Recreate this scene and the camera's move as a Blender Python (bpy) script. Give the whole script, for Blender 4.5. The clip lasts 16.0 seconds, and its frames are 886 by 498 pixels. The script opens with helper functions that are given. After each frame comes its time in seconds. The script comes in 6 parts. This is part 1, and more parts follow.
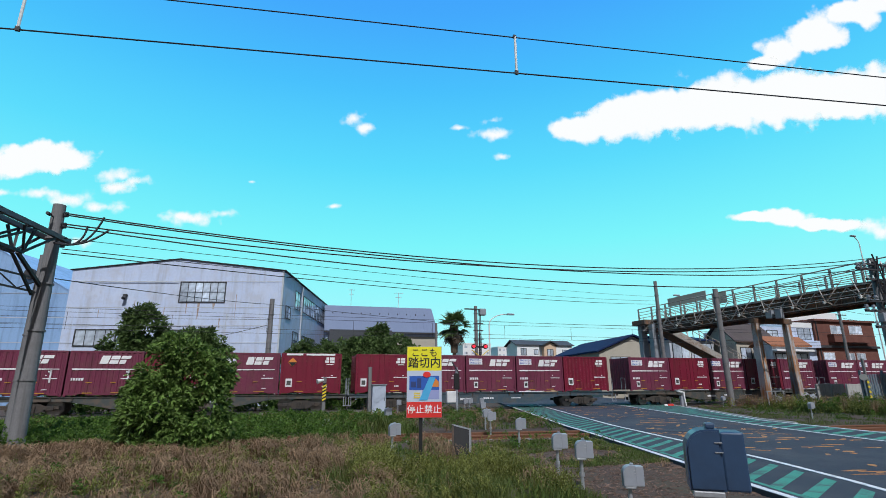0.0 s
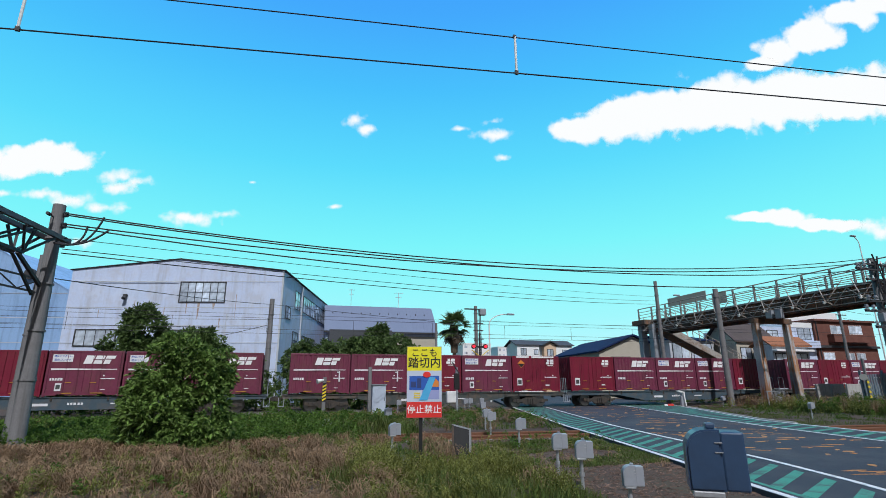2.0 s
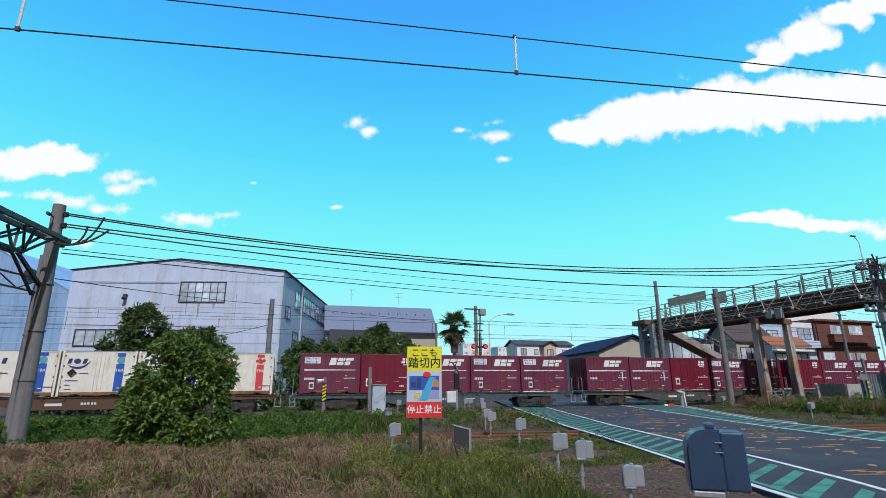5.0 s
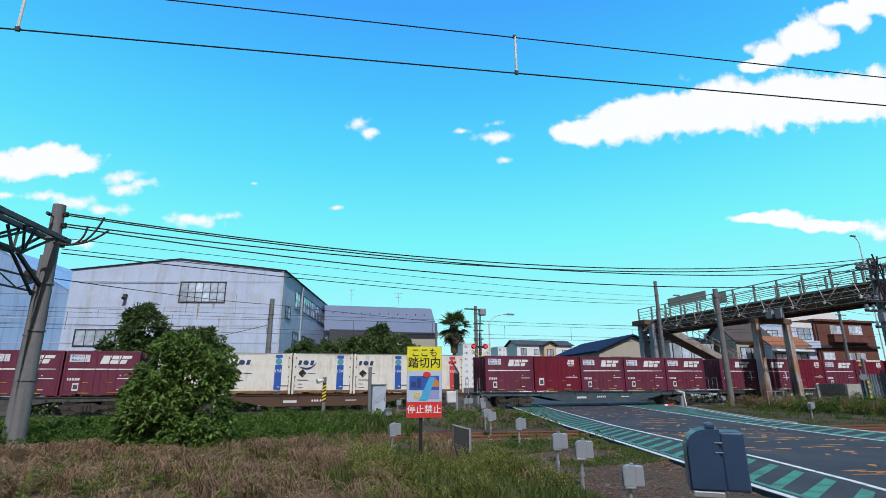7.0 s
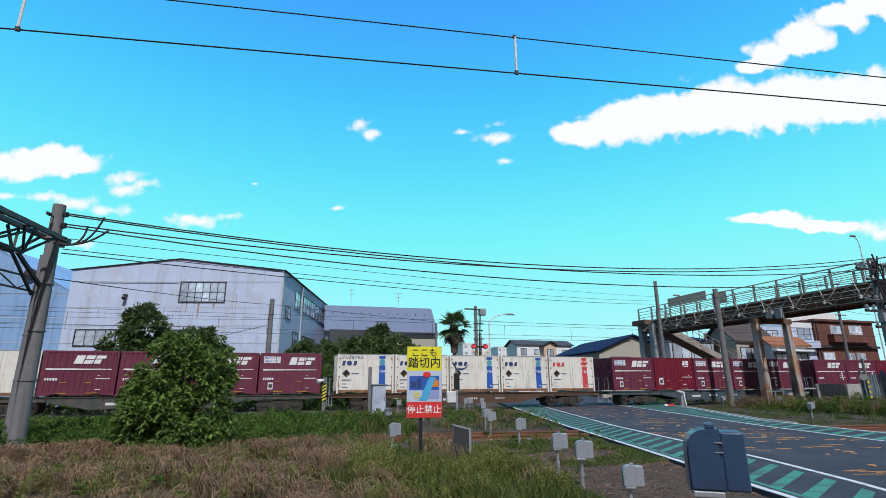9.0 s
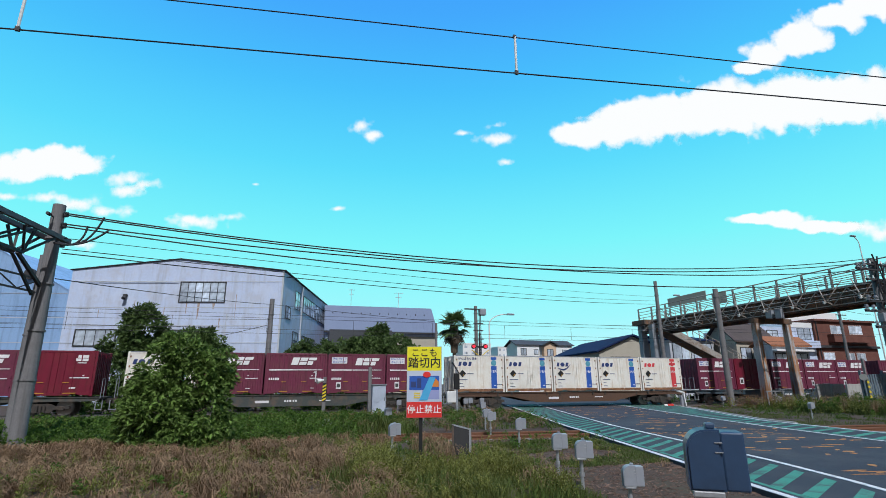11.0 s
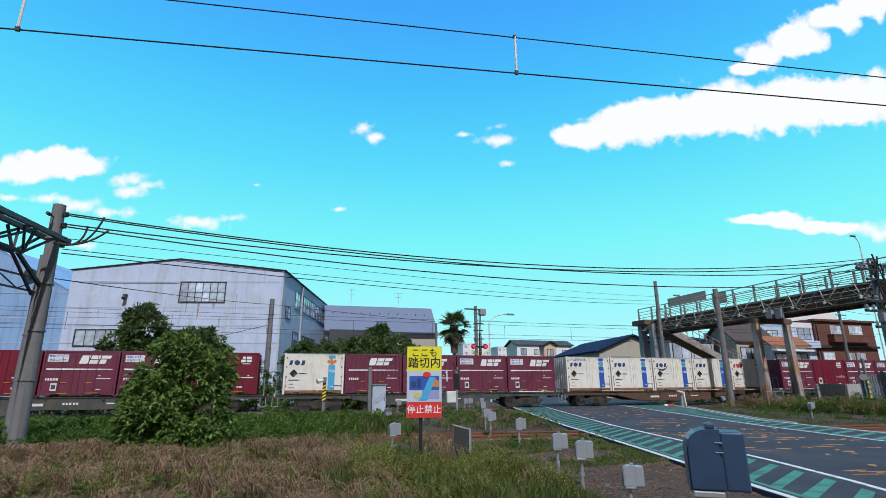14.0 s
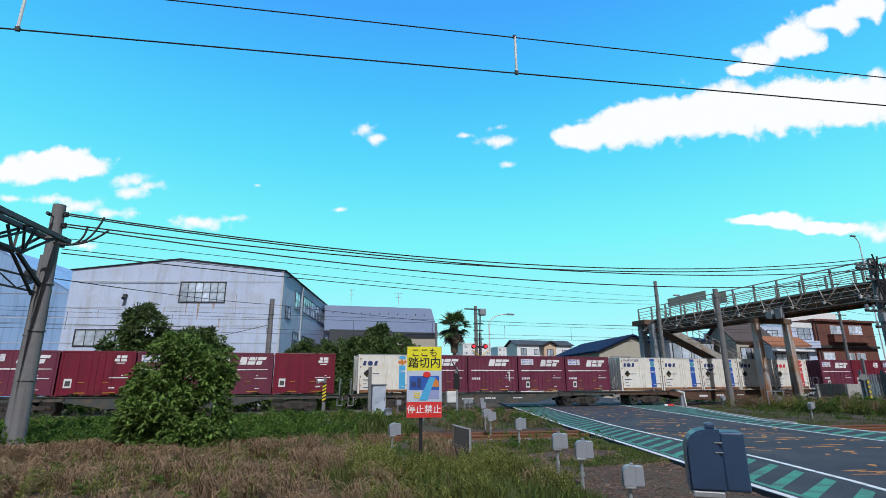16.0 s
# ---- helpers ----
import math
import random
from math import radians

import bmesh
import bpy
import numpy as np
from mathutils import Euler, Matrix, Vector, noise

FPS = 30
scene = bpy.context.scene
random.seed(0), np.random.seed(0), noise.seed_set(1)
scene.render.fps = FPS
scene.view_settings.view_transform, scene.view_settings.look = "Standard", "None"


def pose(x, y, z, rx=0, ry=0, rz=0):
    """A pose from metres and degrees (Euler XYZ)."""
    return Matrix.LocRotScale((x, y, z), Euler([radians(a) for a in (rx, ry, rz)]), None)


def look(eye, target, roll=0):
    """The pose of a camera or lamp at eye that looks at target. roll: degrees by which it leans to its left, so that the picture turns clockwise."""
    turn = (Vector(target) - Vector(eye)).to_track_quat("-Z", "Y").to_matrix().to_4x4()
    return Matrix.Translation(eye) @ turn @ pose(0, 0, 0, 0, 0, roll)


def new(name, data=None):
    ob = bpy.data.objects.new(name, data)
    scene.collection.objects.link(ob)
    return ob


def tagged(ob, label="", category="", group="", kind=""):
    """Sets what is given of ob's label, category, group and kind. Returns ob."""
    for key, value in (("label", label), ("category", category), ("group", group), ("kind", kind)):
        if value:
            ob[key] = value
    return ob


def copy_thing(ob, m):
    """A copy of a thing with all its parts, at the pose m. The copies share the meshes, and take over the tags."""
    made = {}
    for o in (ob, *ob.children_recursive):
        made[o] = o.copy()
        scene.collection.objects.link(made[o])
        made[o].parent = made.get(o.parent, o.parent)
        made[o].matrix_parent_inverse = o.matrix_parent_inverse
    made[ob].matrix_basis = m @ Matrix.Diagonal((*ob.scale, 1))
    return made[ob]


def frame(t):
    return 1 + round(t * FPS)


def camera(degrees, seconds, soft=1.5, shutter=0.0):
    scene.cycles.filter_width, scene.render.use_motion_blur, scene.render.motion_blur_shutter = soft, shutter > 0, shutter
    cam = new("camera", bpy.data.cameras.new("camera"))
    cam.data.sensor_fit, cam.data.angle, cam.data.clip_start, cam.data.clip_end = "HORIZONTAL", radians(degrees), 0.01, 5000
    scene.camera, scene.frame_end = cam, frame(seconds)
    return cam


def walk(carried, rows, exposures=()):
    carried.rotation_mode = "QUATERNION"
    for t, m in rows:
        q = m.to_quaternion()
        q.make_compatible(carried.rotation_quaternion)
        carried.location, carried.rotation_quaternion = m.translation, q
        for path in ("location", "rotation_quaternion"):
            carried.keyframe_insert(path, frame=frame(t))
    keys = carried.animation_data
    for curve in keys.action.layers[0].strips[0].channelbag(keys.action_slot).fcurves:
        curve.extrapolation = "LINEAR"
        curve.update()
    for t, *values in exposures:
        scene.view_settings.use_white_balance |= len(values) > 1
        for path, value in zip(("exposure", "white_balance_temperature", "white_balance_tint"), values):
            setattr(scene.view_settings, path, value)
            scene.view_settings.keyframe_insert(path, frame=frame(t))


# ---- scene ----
cam = camera(82.89, 16.0, soft=0.7)
EYE = (0.0, 0.0, 1.62)
VIEW = look(EYE, (2.81, 9.24, 4.22), -0.286)
walk(cam, [(0.0, VIEW), (16.0, VIEW)], [(0.0, 0.0), (16.0, 0.0)])

# ---- world, sun ----
SUN_AZ, SUN_EL = radians(184), radians(51)   # azimuth clockwise from +y
world = bpy.data.worlds.new("world")
scene.world = world
world.use_nodes = True
wn = world.node_tree
sky = wn.nodes.new("ShaderNodeTexSky")
sky.sky_type, sky.sun_disc = "NISHITA", False
sky.sun_elevation, sky.sun_rotation = SUN_EL, SUN_AZ
wn.nodes["Background"].inputs[1].default_value = 0.035
wn.links.new(sky.outputs[0], wn.nodes["Background"].inputs[0])
sun = new("sun", bpy.data.lights.new("sun", "SUN"))
sun.data.energy, sun.data.angle, sun.data.color = 3.6, radians(0.6), (0.945, 0.965, 1.0)
sun_dir = Vector((math.sin(SUN_AZ) * math.cos(SUN_EL), math.cos(SUN_AZ) * math.cos(SUN_EL), math.sin(SUN_EL)))
sun.matrix_world = look(sun_dir * 100, (0, 0, 0))


# ---- materials ----
def mat(name, color, rough=0.6, metal=0.0, grain=30.0, var=0.12, bump=0.1, stain=None, stain_amt=0.0, stain_scale=1.2, island=0.0, coat=0.0, obj_rand=0.0):
    m = bpy.data.materials.new(name)
    m.use_nodes = True
    nt = m.node_tree
    n, l = nt.nodes, nt.links
    b = n["Principled BSDF"]
    b.inputs["Roughness"].default_value, b.inputs["Metallic"].default_value = rough, metal
    b.inputs["Coat Weight"].default_value = coat
    tc = n.new("ShaderNodeTexCoord")
    fine, wide = n.new("ShaderNodeTexNoise"), n.new("ShaderNodeTexNoise")
    fine.inputs["Scale"].default_value, fine.inputs["Detail"].default_value = grain, 4
    wide.inputs["Scale"].default_value, wide.inputs["Detail"].default_value = stain_scale, 6
    wide.inputs["Roughness"].default_value = 0.65
    for q in (fine, wide):
        l.new(tc.outputs["Object"], q.inputs["Vector"])
    hsv = n.new("ShaderNodeHueSaturation")
    hsv.inputs["Color"].default_value = (*color, 1)
    add = n.new("ShaderNodeMath")
    add.operation = "ADD"
    l.new(fine.outputs[0], add.inputs[0])
    l.new(wide.outputs[0], add.inputs[1])
    mr = n.new("ShaderNodeMapRange")
    mr.inputs["From Min"].default_value, mr.inputs["From Max"].default_value = 0.6, 1.4
    mr.inputs["To Min"].default_value, mr.inputs["To Max"].default_value = 1 - var, 1 + var
    l.new(add.outputs[0], mr.inputs[0])
    val = mr.outputs[0]
    for amt, node, out in ((island, "ShaderNodeNewGeometry", "Random Per Island"), (obj_rand, "ShaderNodeObjectInfo", "Random")):
        if amt:
            g = n.new(node)
            m2 = n.new("ShaderNodeMapRange")
            m2.inputs["To Min"].default_value, m2.inputs["To Max"].default_value = 1 - amt, 1 + amt
            l.new(g.outputs[out], m2.inputs[0])
            mu = n.new("ShaderNodeMath")
            mu.operation = "MULTIPLY"
            l.new(val, mu.inputs[0])
            l.new(m2.outputs[0], mu.inputs[1])
            val = mu.outputs[0]
    l.new(val, hsv.inputs["Value"])
    col = hsv.outputs[0]
    if stain:
        mx = n.new("ShaderNodeMix")
        mx.data_type = "RGBA"
        mx.inputs[7].default_value = (*stain, 1)
        m3 = n.new("ShaderNodeMapRange")
        m3.inputs["From Min"].default_value, m3.inputs["From Max"].default_value = 0.47, 0.64
        m3.inputs["To Max"].default_value = stain_amt
        l.new(wide.outputs[0], m3.inputs[0])
        l.new(m3.outputs[0], mx.inputs[0])
        l.new(col, mx.inputs[6])
        col = mx.outputs[2]
    l.new(col, b.inputs["Base Color"])
    if bump:
        bp = n.new("ShaderNodeBump")
        bp.inputs["Strength"].default_value, bp.inputs["Distance"].default_value = bump, 0.02
        l.new(fine.outputs[0], bp.inputs["Height"])
        l.new(bp.outputs[0], b.inputs["Normal"])
    return m


def streaks(m, color, amount, across=5.0, along=0.35, lo=0.5, hi=0.68):
    """Runs of dirt or rust down a surface: a noise drawn out along z, mixed over the base colour."""
    n, l = m.node_tree.nodes, m.node_tree.links
    b = n["Principled BSDF"]
    old = b.inputs["Base Color"].links[0].from_socket
    tc, mp, nz, mr, mx, info, ad = (n.new("ShaderNode" + k) for k in ("TexCoord", "Mapping", "TexNoise", "MapRange", "Mix", "ObjectInfo", "VectorMath"))
    l.new(tc.outputs["Object"], ad.inputs[0])
    l.new(info.outputs["Random"], ad.inputs[1])
    mp.inputs["Scale"].default_value = (across, across, along)
    l.new(ad.outputs[0], mp.inputs[0])
    l.new(mp.outputs[0], nz.inputs["Vector"])
    nz.inputs["Scale"].default_value, nz.inputs["Detail"].default_value, nz.inputs["Roughness"].default_value = 1.0, 5, 0.6
    mr.inputs["From Min"].default_value, mr.inputs["From Max"].default_value, mr.inputs["To Max"].default_value = lo, hi, amount
    l.new(nz.outputs[0], mr.inputs[0])
    mx.data_type = "RGBA"
    mx.inputs[7].default_value = (*color, 1)
    l.new(mr.outputs[0], mx.inputs[0])
    l.new(old, mx.inputs[6])
    l.new(mx.outputs[2], b.inputs["Base Color"])


def leafy(m, share):
    """Let part of the light pass through thin leaves."""
    n, l = m.node_tree.nodes, m.node_tree.links
    b = n["Principled BSDF"]
    b.inputs["Specular IOR Level"].default_value = 0.15
    tr, mx = n.new("ShaderNodeBsdfTranslucent"), n.new("ShaderNodeMixShader")
    l.new(b.inputs["Base Color"].links[0].from_socket, tr.inputs[0])
    mx.inputs[0].default_value = share
    l.new(b.outputs[0], mx.inputs[1])
    l.new(tr.outputs[0], mx.inputs[2])
    l.new(mx.outputs[0], n["Material Output"].inputs[0])


def glow(name, color, strength):
    m = bpy.data.materials.new(name)
    m.use_nodes = True
    b = m.node_tree.nodes["Principled BSDF"]
    b.inputs["Base Color"].default_value = (*color, 1)
    b.inputs["Emission Color"].default_value = (*color, 1)
    b.inputs["Emission Strength"].default_value = strength
    return m


M = dict(
    ground=mat("earth", (0.068, 0.040, 0.027), 0.95, grain=14, var=0.4, bump=0.6, stain=(0.06, 0.055, 0.03), stain_amt=0.7, stain_scale=0.9),
    asphalt=mat("asphalt", (0.032, 0.035, 0.049), 0.85, grain=60, var=0.2, bump=0.35, stain=(0.062, 0.061, 0.068), stain_amt=0.7, stain_scale=0.5),
    line=mat("road_paint", (0.72, 0.72, 0.72), 0.7, grain=25, var=0.15, stain=(0.25, 0.25, 0.25), stain_amt=0.6, stain_scale=3),
    green=mat("green_paint", (0.05, 0.27, 0.19), 0.7, grain=30, var=0.2, stain=(0.06, 0.085, 0.08), stain_amt=0.9, stain_scale=2.2),
    orange=mat("orange_mark", (0.55, 0.23, 0.055), 0.75, grain=20, var=0.3, stain=(0.07, 0.06, 0.06), stain_amt=0.9, stain_scale=6),
    concrete=mat("concrete", (0.42, 0.41, 0.39), 0.85, grain=25, var=0.15, bump=0.3, stain=(0.25, 0.24, 0.22), stain_amt=0.6),
    pole=mat("pole_concrete", (0.19, 0.185, 0.19), 0.85, grain=20, var=0.15, bump=0.2, stain=(0.12, 0.115, 0.115), stain_amt=0.6),
    maroon=mat("maroon_paint", (0.155, 0.025, 0.058), 0.5, grain=6, var=0.14, bump=0.05, stain=(0.13, 0.05, 0.05), stain_amt=0.45, stain_scale=1.5, obj_rand=0.06),
    crimson=mat("crimson_paint", (0.180, 0.010, 0.031), 0.42, grain=6, var=0.08, bump=0.04, stain=(0.15, 0.03, 0.03), stain_amt=0.35, stain_scale=1.2, obj_rand=0.05),
    cream=mat("cream_paint", (0.78, 0.75, 0.69), 0.5, grain=8, var=0.06, bump=0.05, stain=(0.62, 0.52, 0.40), stain_amt=0.45, stain_scale=1.6, obj_rand=0.04),
    rust=mat("rust", (0.22, 0.10, 0.05), 0.85, grain=25, var=0.3, bump=0.3, stain=(0.40, 0.22, 0.11), stain_amt=0.7, stain_scale=2),
    white=mat("white_paint", (0.78, 0.78, 0.78), 0.5, grain=20, var=0.08, bump=0.05),
    plate=mat("plate_white", (0.7, 0.7, 0.72), 0.5, grain=40, var=0.1, bump=0.0),
    blue=mat("blue_band", (0.025, 0.10, 0.42), 0.5, grain=10, var=0.1),
    lblue=mat("light_blue_band", (0.07, 0.38, 0.66), 0.5, grain=10, var=0.1),
    navy=mat("navy_mark", (0.03, 0.05, 0.16), 0.5, grain=10, var=0.1),
    redband=mat("red_band", (0.62, 0.06, 0.07), 0.5, grain=10, var=0.1),
    teal=mat("teal_mark", (0.10, 0.33, 0.42), 0.5, grain=30, var=0.3),
    black=mat("black_paint", (0.015, 0.015, 0.016), 0.5, grain=20, var=0.1),
    orangep=mat("orange_placard", (0.65, 0.22, 0.04), 0.5, grain=20, var=0.1),
    yellow=mat("yellow_paint", (0.72, 0.55, 0.03), 0.55, grain=20, var=0.08),
    ylatch=mat("yellow_latch", (0.50, 0.27, 0.03), 0.6, grain=20, var=0.2),
    red=mat("red_paint", (0.68, 0.035, 0.03), 0.45, grain=20, var=0.06),
    sill=mat("grey_green_sill", (0.055, 0.064, 0.062), 0.65, grain=12, var=0.2, stain=(0.14, 0.09, 0.06), stain_amt=0.6, stain_scale=2),
    sill_blue=mat("slate_blue_sill", (0.048, 0.08, 0.105), 0.6, grain=12, var=0.15, stain=(0.12, 0.09, 0.07), stain_amt=0.5, stain_scale=2),
    sill_brown=mat("brown_sill", (0.105, 0.055, 0.034), 0.8, grain=12, var=0.25, stain=(0.075, 0.045, 0.032), stain_amt=0.7, stain_scale=2),
    bogie=mat("bogie_grime", (0.042, 0.037, 0.033), 0.8, grain=16, var=0.35, bump=0.2, stain=(0.085, 0.055, 0.035), stain_amt=0.6, stain_scale=3),
    steel=mat("worn_steel", (0.35, 0.33, 0.32), 0.4, 0.8, grain=20, var=0.2),
    rail=mat("rusty_rail", (0.20, 0.085, 0.045), 0.75, grain=25, var=0.25, bump=0.2),
    sleeper=mat("sleeper", (0.19, 0.17, 0.15), 0.9, grain=20, var=0.25, bump=0.3),
    ballast=mat("ballast", (0.125, 0.078, 0.058), 0.95, grain=22, var=0.5, bump=0.9, island=0.55),
    wall=mat("pale_lavender_wall", (0.525, 0.61, 0.80), 0.8, grain=5, var=0.09, bump=0.08, stain=(0.47, 0.48, 0.55), stain_amt=0.6, stain_scale=0.55),
    wall2=mat("grey_cladding", (0.50, 0.53, 0.58), 0.7, grain=9, var=0.08, bump=0.05, stain=(0.36, 0.38, 0.42), stain_amt=0.5, stain_scale=0.4),
    wall_blue=mat("blue_grey_cladding", (0.27, 0.43, 0.68), 0.6, grain=6, var=0.08, stain=(0.16, 0.28, 0.48), stain_amt=0.5, stain_scale=0.3),
    roof=mat("pale_metal_roof", (0.19, 0.23, 0.33), 0.5, 0.2, grain=6, var=0.08),
    dark=mat("dark_trim", (0.04, 0.04, 0.045), 0.7, grain=20, var=0.2),
    roof_blue=mat("blue_roof", (0.014, 0.027, 0.075), 0.9, grain=10, var=0.12, obj_rand=0.1),
    roof_dark=mat("dark_tile_roof", (0.055, 0.06, 0.07), 0.7, grain=10, var=0.2),
    beige=mat("beige_wall", (0.44, 0.40, 0.33), 0.85, grain=10, var=0.1, stain=(0.3, 0.27, 0.22), stain_amt=0.4, stain_scale=0.6),
    peach=mat("peach_wall", (0.62, 0.44, 0.30), 0.8, grain=10, var=0.1),
    brick=mat("brown_brick", (0.14, 0.052, 0.038), 0.85, grain=12, var=0.2, bump=0.2, stain=(0.18, 0.08, 0.06), stain_amt=0.5, stain_scale=0.8),
    bridge=mat("grimy_bridge_paint", (0.36, 0.34, 0.31), 0.7, grain=12, var=0.25, bump=0.1, stain=(0.20, 0.11, 0.06), stain_amt=0.8, stain_scale=1.3),
    bridge_dark=mat("dark_bridge_steel", (0.10, 0.078, 0.062), 0.8, grain=12, var=0.35, stain=(0.21, 0.095, 0.045), stain_amt=0.75, stain_scale=1.5),
    grey=mat("grey_box_paint", (0.27, 0.29, 0.33), 0.45, grain=20, var=0.08, bump=0.05, stain=(0.27, 0.27, 0.27), stain_amt=0.4, stain_scale=3),
    bluebox=mat("slate_blue_box_paint", (0.030, 0.062, 0.125), 0.38, grain=20, var=0.1, bump=0.05, stain=(0.022, 0.038, 0.07), stain_amt=0.5, stain_scale=3, coat=0.2),
    wire=mat("wire", (0.03, 0.03, 0.035), 0.6, 0.3, var=0.1, bump=0),
    porcelain=mat("insulator", (0.72, 0.72, 0.70), 0.3, var=0.05, bump=0),
    trunk=mat("bark", (0.13, 0.095, 0.065), 0.9, grain=20, var=0.3, bump=0.5),
    leaf=mat("leaf", (0.084, 0.150, 0.028), 0.55, grain=3, var=0.25, bump=0, island=0.5),
    leaf_light=mat("light_leaf", (0.118, 0.190, 0.046), 0.5, grain=2.5, var=0.35, bump=0, island=0.65),
    weed_yellow=mat("yellow_green_weed", (0.185, 0.195, 0.050), 0.7, grain=2, var=0.3, bump=0, island=0.5),
    leaf_dark=mat("dark_leaf", (0.090, 0.140, 0.045), 0.55, grain=2, var=0.25, bump=0, island=0.5),
    grass=mat("green_weed", (0.085, 0.122, 0.028), 0.6, grain=1.5, var=0.3, bump=0, island=0.45, stain=(0.11, 0.10, 0.035), stain_amt=0.6, stain_scale=0.6),
    straw=mat("dry_grass", (0.28, 0.185, 0.110), 0.8, grain=1.5, var=0.25, bump=0, island=0.45, stain=(0.13, 0.075, 0.045), stain_amt=0.7, stain_scale=0.8),
    lamp_red=glow("red_signal_glow", (1.0, 0.02, 0.04), 1.6),
)
# Bright sky reflection put into the panes' pale base colour, differing pane by pane.
glass = mat("glass_painted_reflection", (0.62, 0.70, 0.82), 0.12, 0.25, grain=2, var=0.5, bump=0, obj_rand=0.5)
glass.node_tree.nodes["Principled BSDF"].inputs["Specular IOR Level"].default_value = 1.0


for k in ("leaf", "leaf_dark", "grass", "straw", "leaf_light", "weed_yellow"):
    leafy(M[k], 0.18)
M["roof_blue"].node_tree.nodes["Principled BSDF"].inputs["Specular IOR Level"].default_value = 0.1
streaks(M["wall"], (0.38, 0.40, 0.47), 0.55, 2.2, 0.16)
streaks(M["wall"], (0.59, 0.67, 0.84), 0.5, 0.9, 0.5, 0.52, 0.6)
streaks(M["wall2"], (0.34, 0.36, 0.40), 0.5, 3.0, 0.2)
streaks(M["wall_blue"], (0.12, 0.20, 0.36), 0.5, 2.5, 0.15)
streaks(M["cream"], (0.46, 0.29, 0.16), 0.55, 4.0, 0.5, 0.56, 0.74)
streaks(M["maroon"], (0.085, 0.028, 0.034), 0.6, 4.0, 0.35)
streaks(M["crimson"], (0.085, 0.012, 0.02), 0.6, 4.0, 0.35)
streaks(M["pole"], (0.10, 0.095, 0.09), 0.6, 9.0, 0.3)
streaks(M["bridge_dark"], (0.26, 0.105, 0.04), 0.7, 2.5, 0.5, 0.52, 0.66)
streaks(M["concrete"], (0.17, 0.16, 0.14), 0.6, 6.0, 0.6)


# ---- mesh helpers ----
def link(name, bm, material, smooth=False):
    me = bpy.data.meshes.new(name)
    bm.to_mesh(me)
    bm.free()
    for k in (material if isinstance(material, (list, tuple)) else [material]):
        me.materials.append(k)
    if smooth:
        me.polygons.foreach_set("use_smooth", [True] * len(me.polygons))
    return new(name, me)


FINE = {"owner_lettering", "band_lettering", "small_lettering", "sill_lettering", "notice_print", "end_ribs", "latch_handles", "bands", "girder_stiffeners", "roof_ribs", "twist_locks", "maker_mark", "mark", "band_mark", "slogan_lettering"}


def part(name, bm, material, parent, label="", smooth=False):
    ob = link(name, bm, material, smooth)
    ob.parent = parent
    if label:
        tagged(ob, label)
    if name in FINE:
        ob["kind"] = "stuff"
    return ob


def thing(name, label, category, group="", m=None, kind=""):
    ob = new(name)
    ob.empty_display_size = 0.2
    if m is not None:
        ob.matrix_world = m
    return tagged(ob, label, category, group, kind)


def box(bm, x0, x1, y0, y1, z0, z1, bevel=0.0):
    r = bmesh.ops.create_cube(bm, size=1.0, matrix=Matrix.LocRotScale(((x0 + x1) / 2, (y0 + y1) / 2, (z0 + z1) / 2), None, (abs(x1 - x0), abs(y1 - y0), abs(z1 - z0))))
    if bevel:
        bmesh.ops.bevel(bm, geom=list({e for v in r["verts"] for e in v.link_edges}), offset=bevel, segments=2, affect="EDGES", profile=0.5)
    return bm


def boxes(*rows, bevel=0.0):
    bm = bmesh.new()
    for r in rows:
        box(bm, *r, bevel=bevel)
    return bm


def tube(bm, a, b, r0, r1=None, seg=10):
    a, b = Vector(a), Vector(b)
    d = b - a
    m = Matrix.Translation((a + b) / 2) @ d.to_track_quat("Z", "Y").to_matrix().to_4x4()
    bmesh.ops.create_cone(bm, cap_ends=True, segments=seg, radius1=r0, radius2=r0 if r1 is None else r1, depth=d.length, matrix=m)
    return bm


def tubes(pairs, r, seg=6):
    bm = bmesh.new()
    for a, b in pairs:
        tube(bm, a, b, r, seg=seg)
    return bm


def beam(bm, a, b, w, h=None):
    """A square bar from a to b."""
    a, b = Vector(a), Vector(b)
    d = b - a
    m = Matrix.Translation((a + b) / 2) @ d.to_track_quat("Z", "Y").to_matrix().to_4x4() @ Matrix.Diagonal((w, h or w, d.length, 1))
    bmesh.ops.create_cube(bm, size=1.0, matrix=m)
    return bm


def prism(bm, pts, axis, lo, hi):
    """Extrude the outline pts (two coordinates) along axis from lo to hi."""
    def p3(p, h):
        return {"x": (h, p[0], p[1]), "y": (p[0], h, p[1]), "z": (p[0], p[1], h)}[axis]
    a = [bm.verts.new(p3(p, lo)) for p in pts]
    b = [bm.verts.new(p3(p, hi)) for p in pts]
    n = len(pts)
    fs = [bm.faces.new(a), bm.faces.new(b[::-1])]
    fs += [bm.faces.new((a[i], b[i], b[(i + 1) % n], a[(i + 1) % n])) for i in range(n)]
    bmesh.ops.recalc_face_normals(bm, faces=fs)
    return bm


def slab(bm, pts, z0, z1):
    return prism(bm, pts, "z", z0, z1)


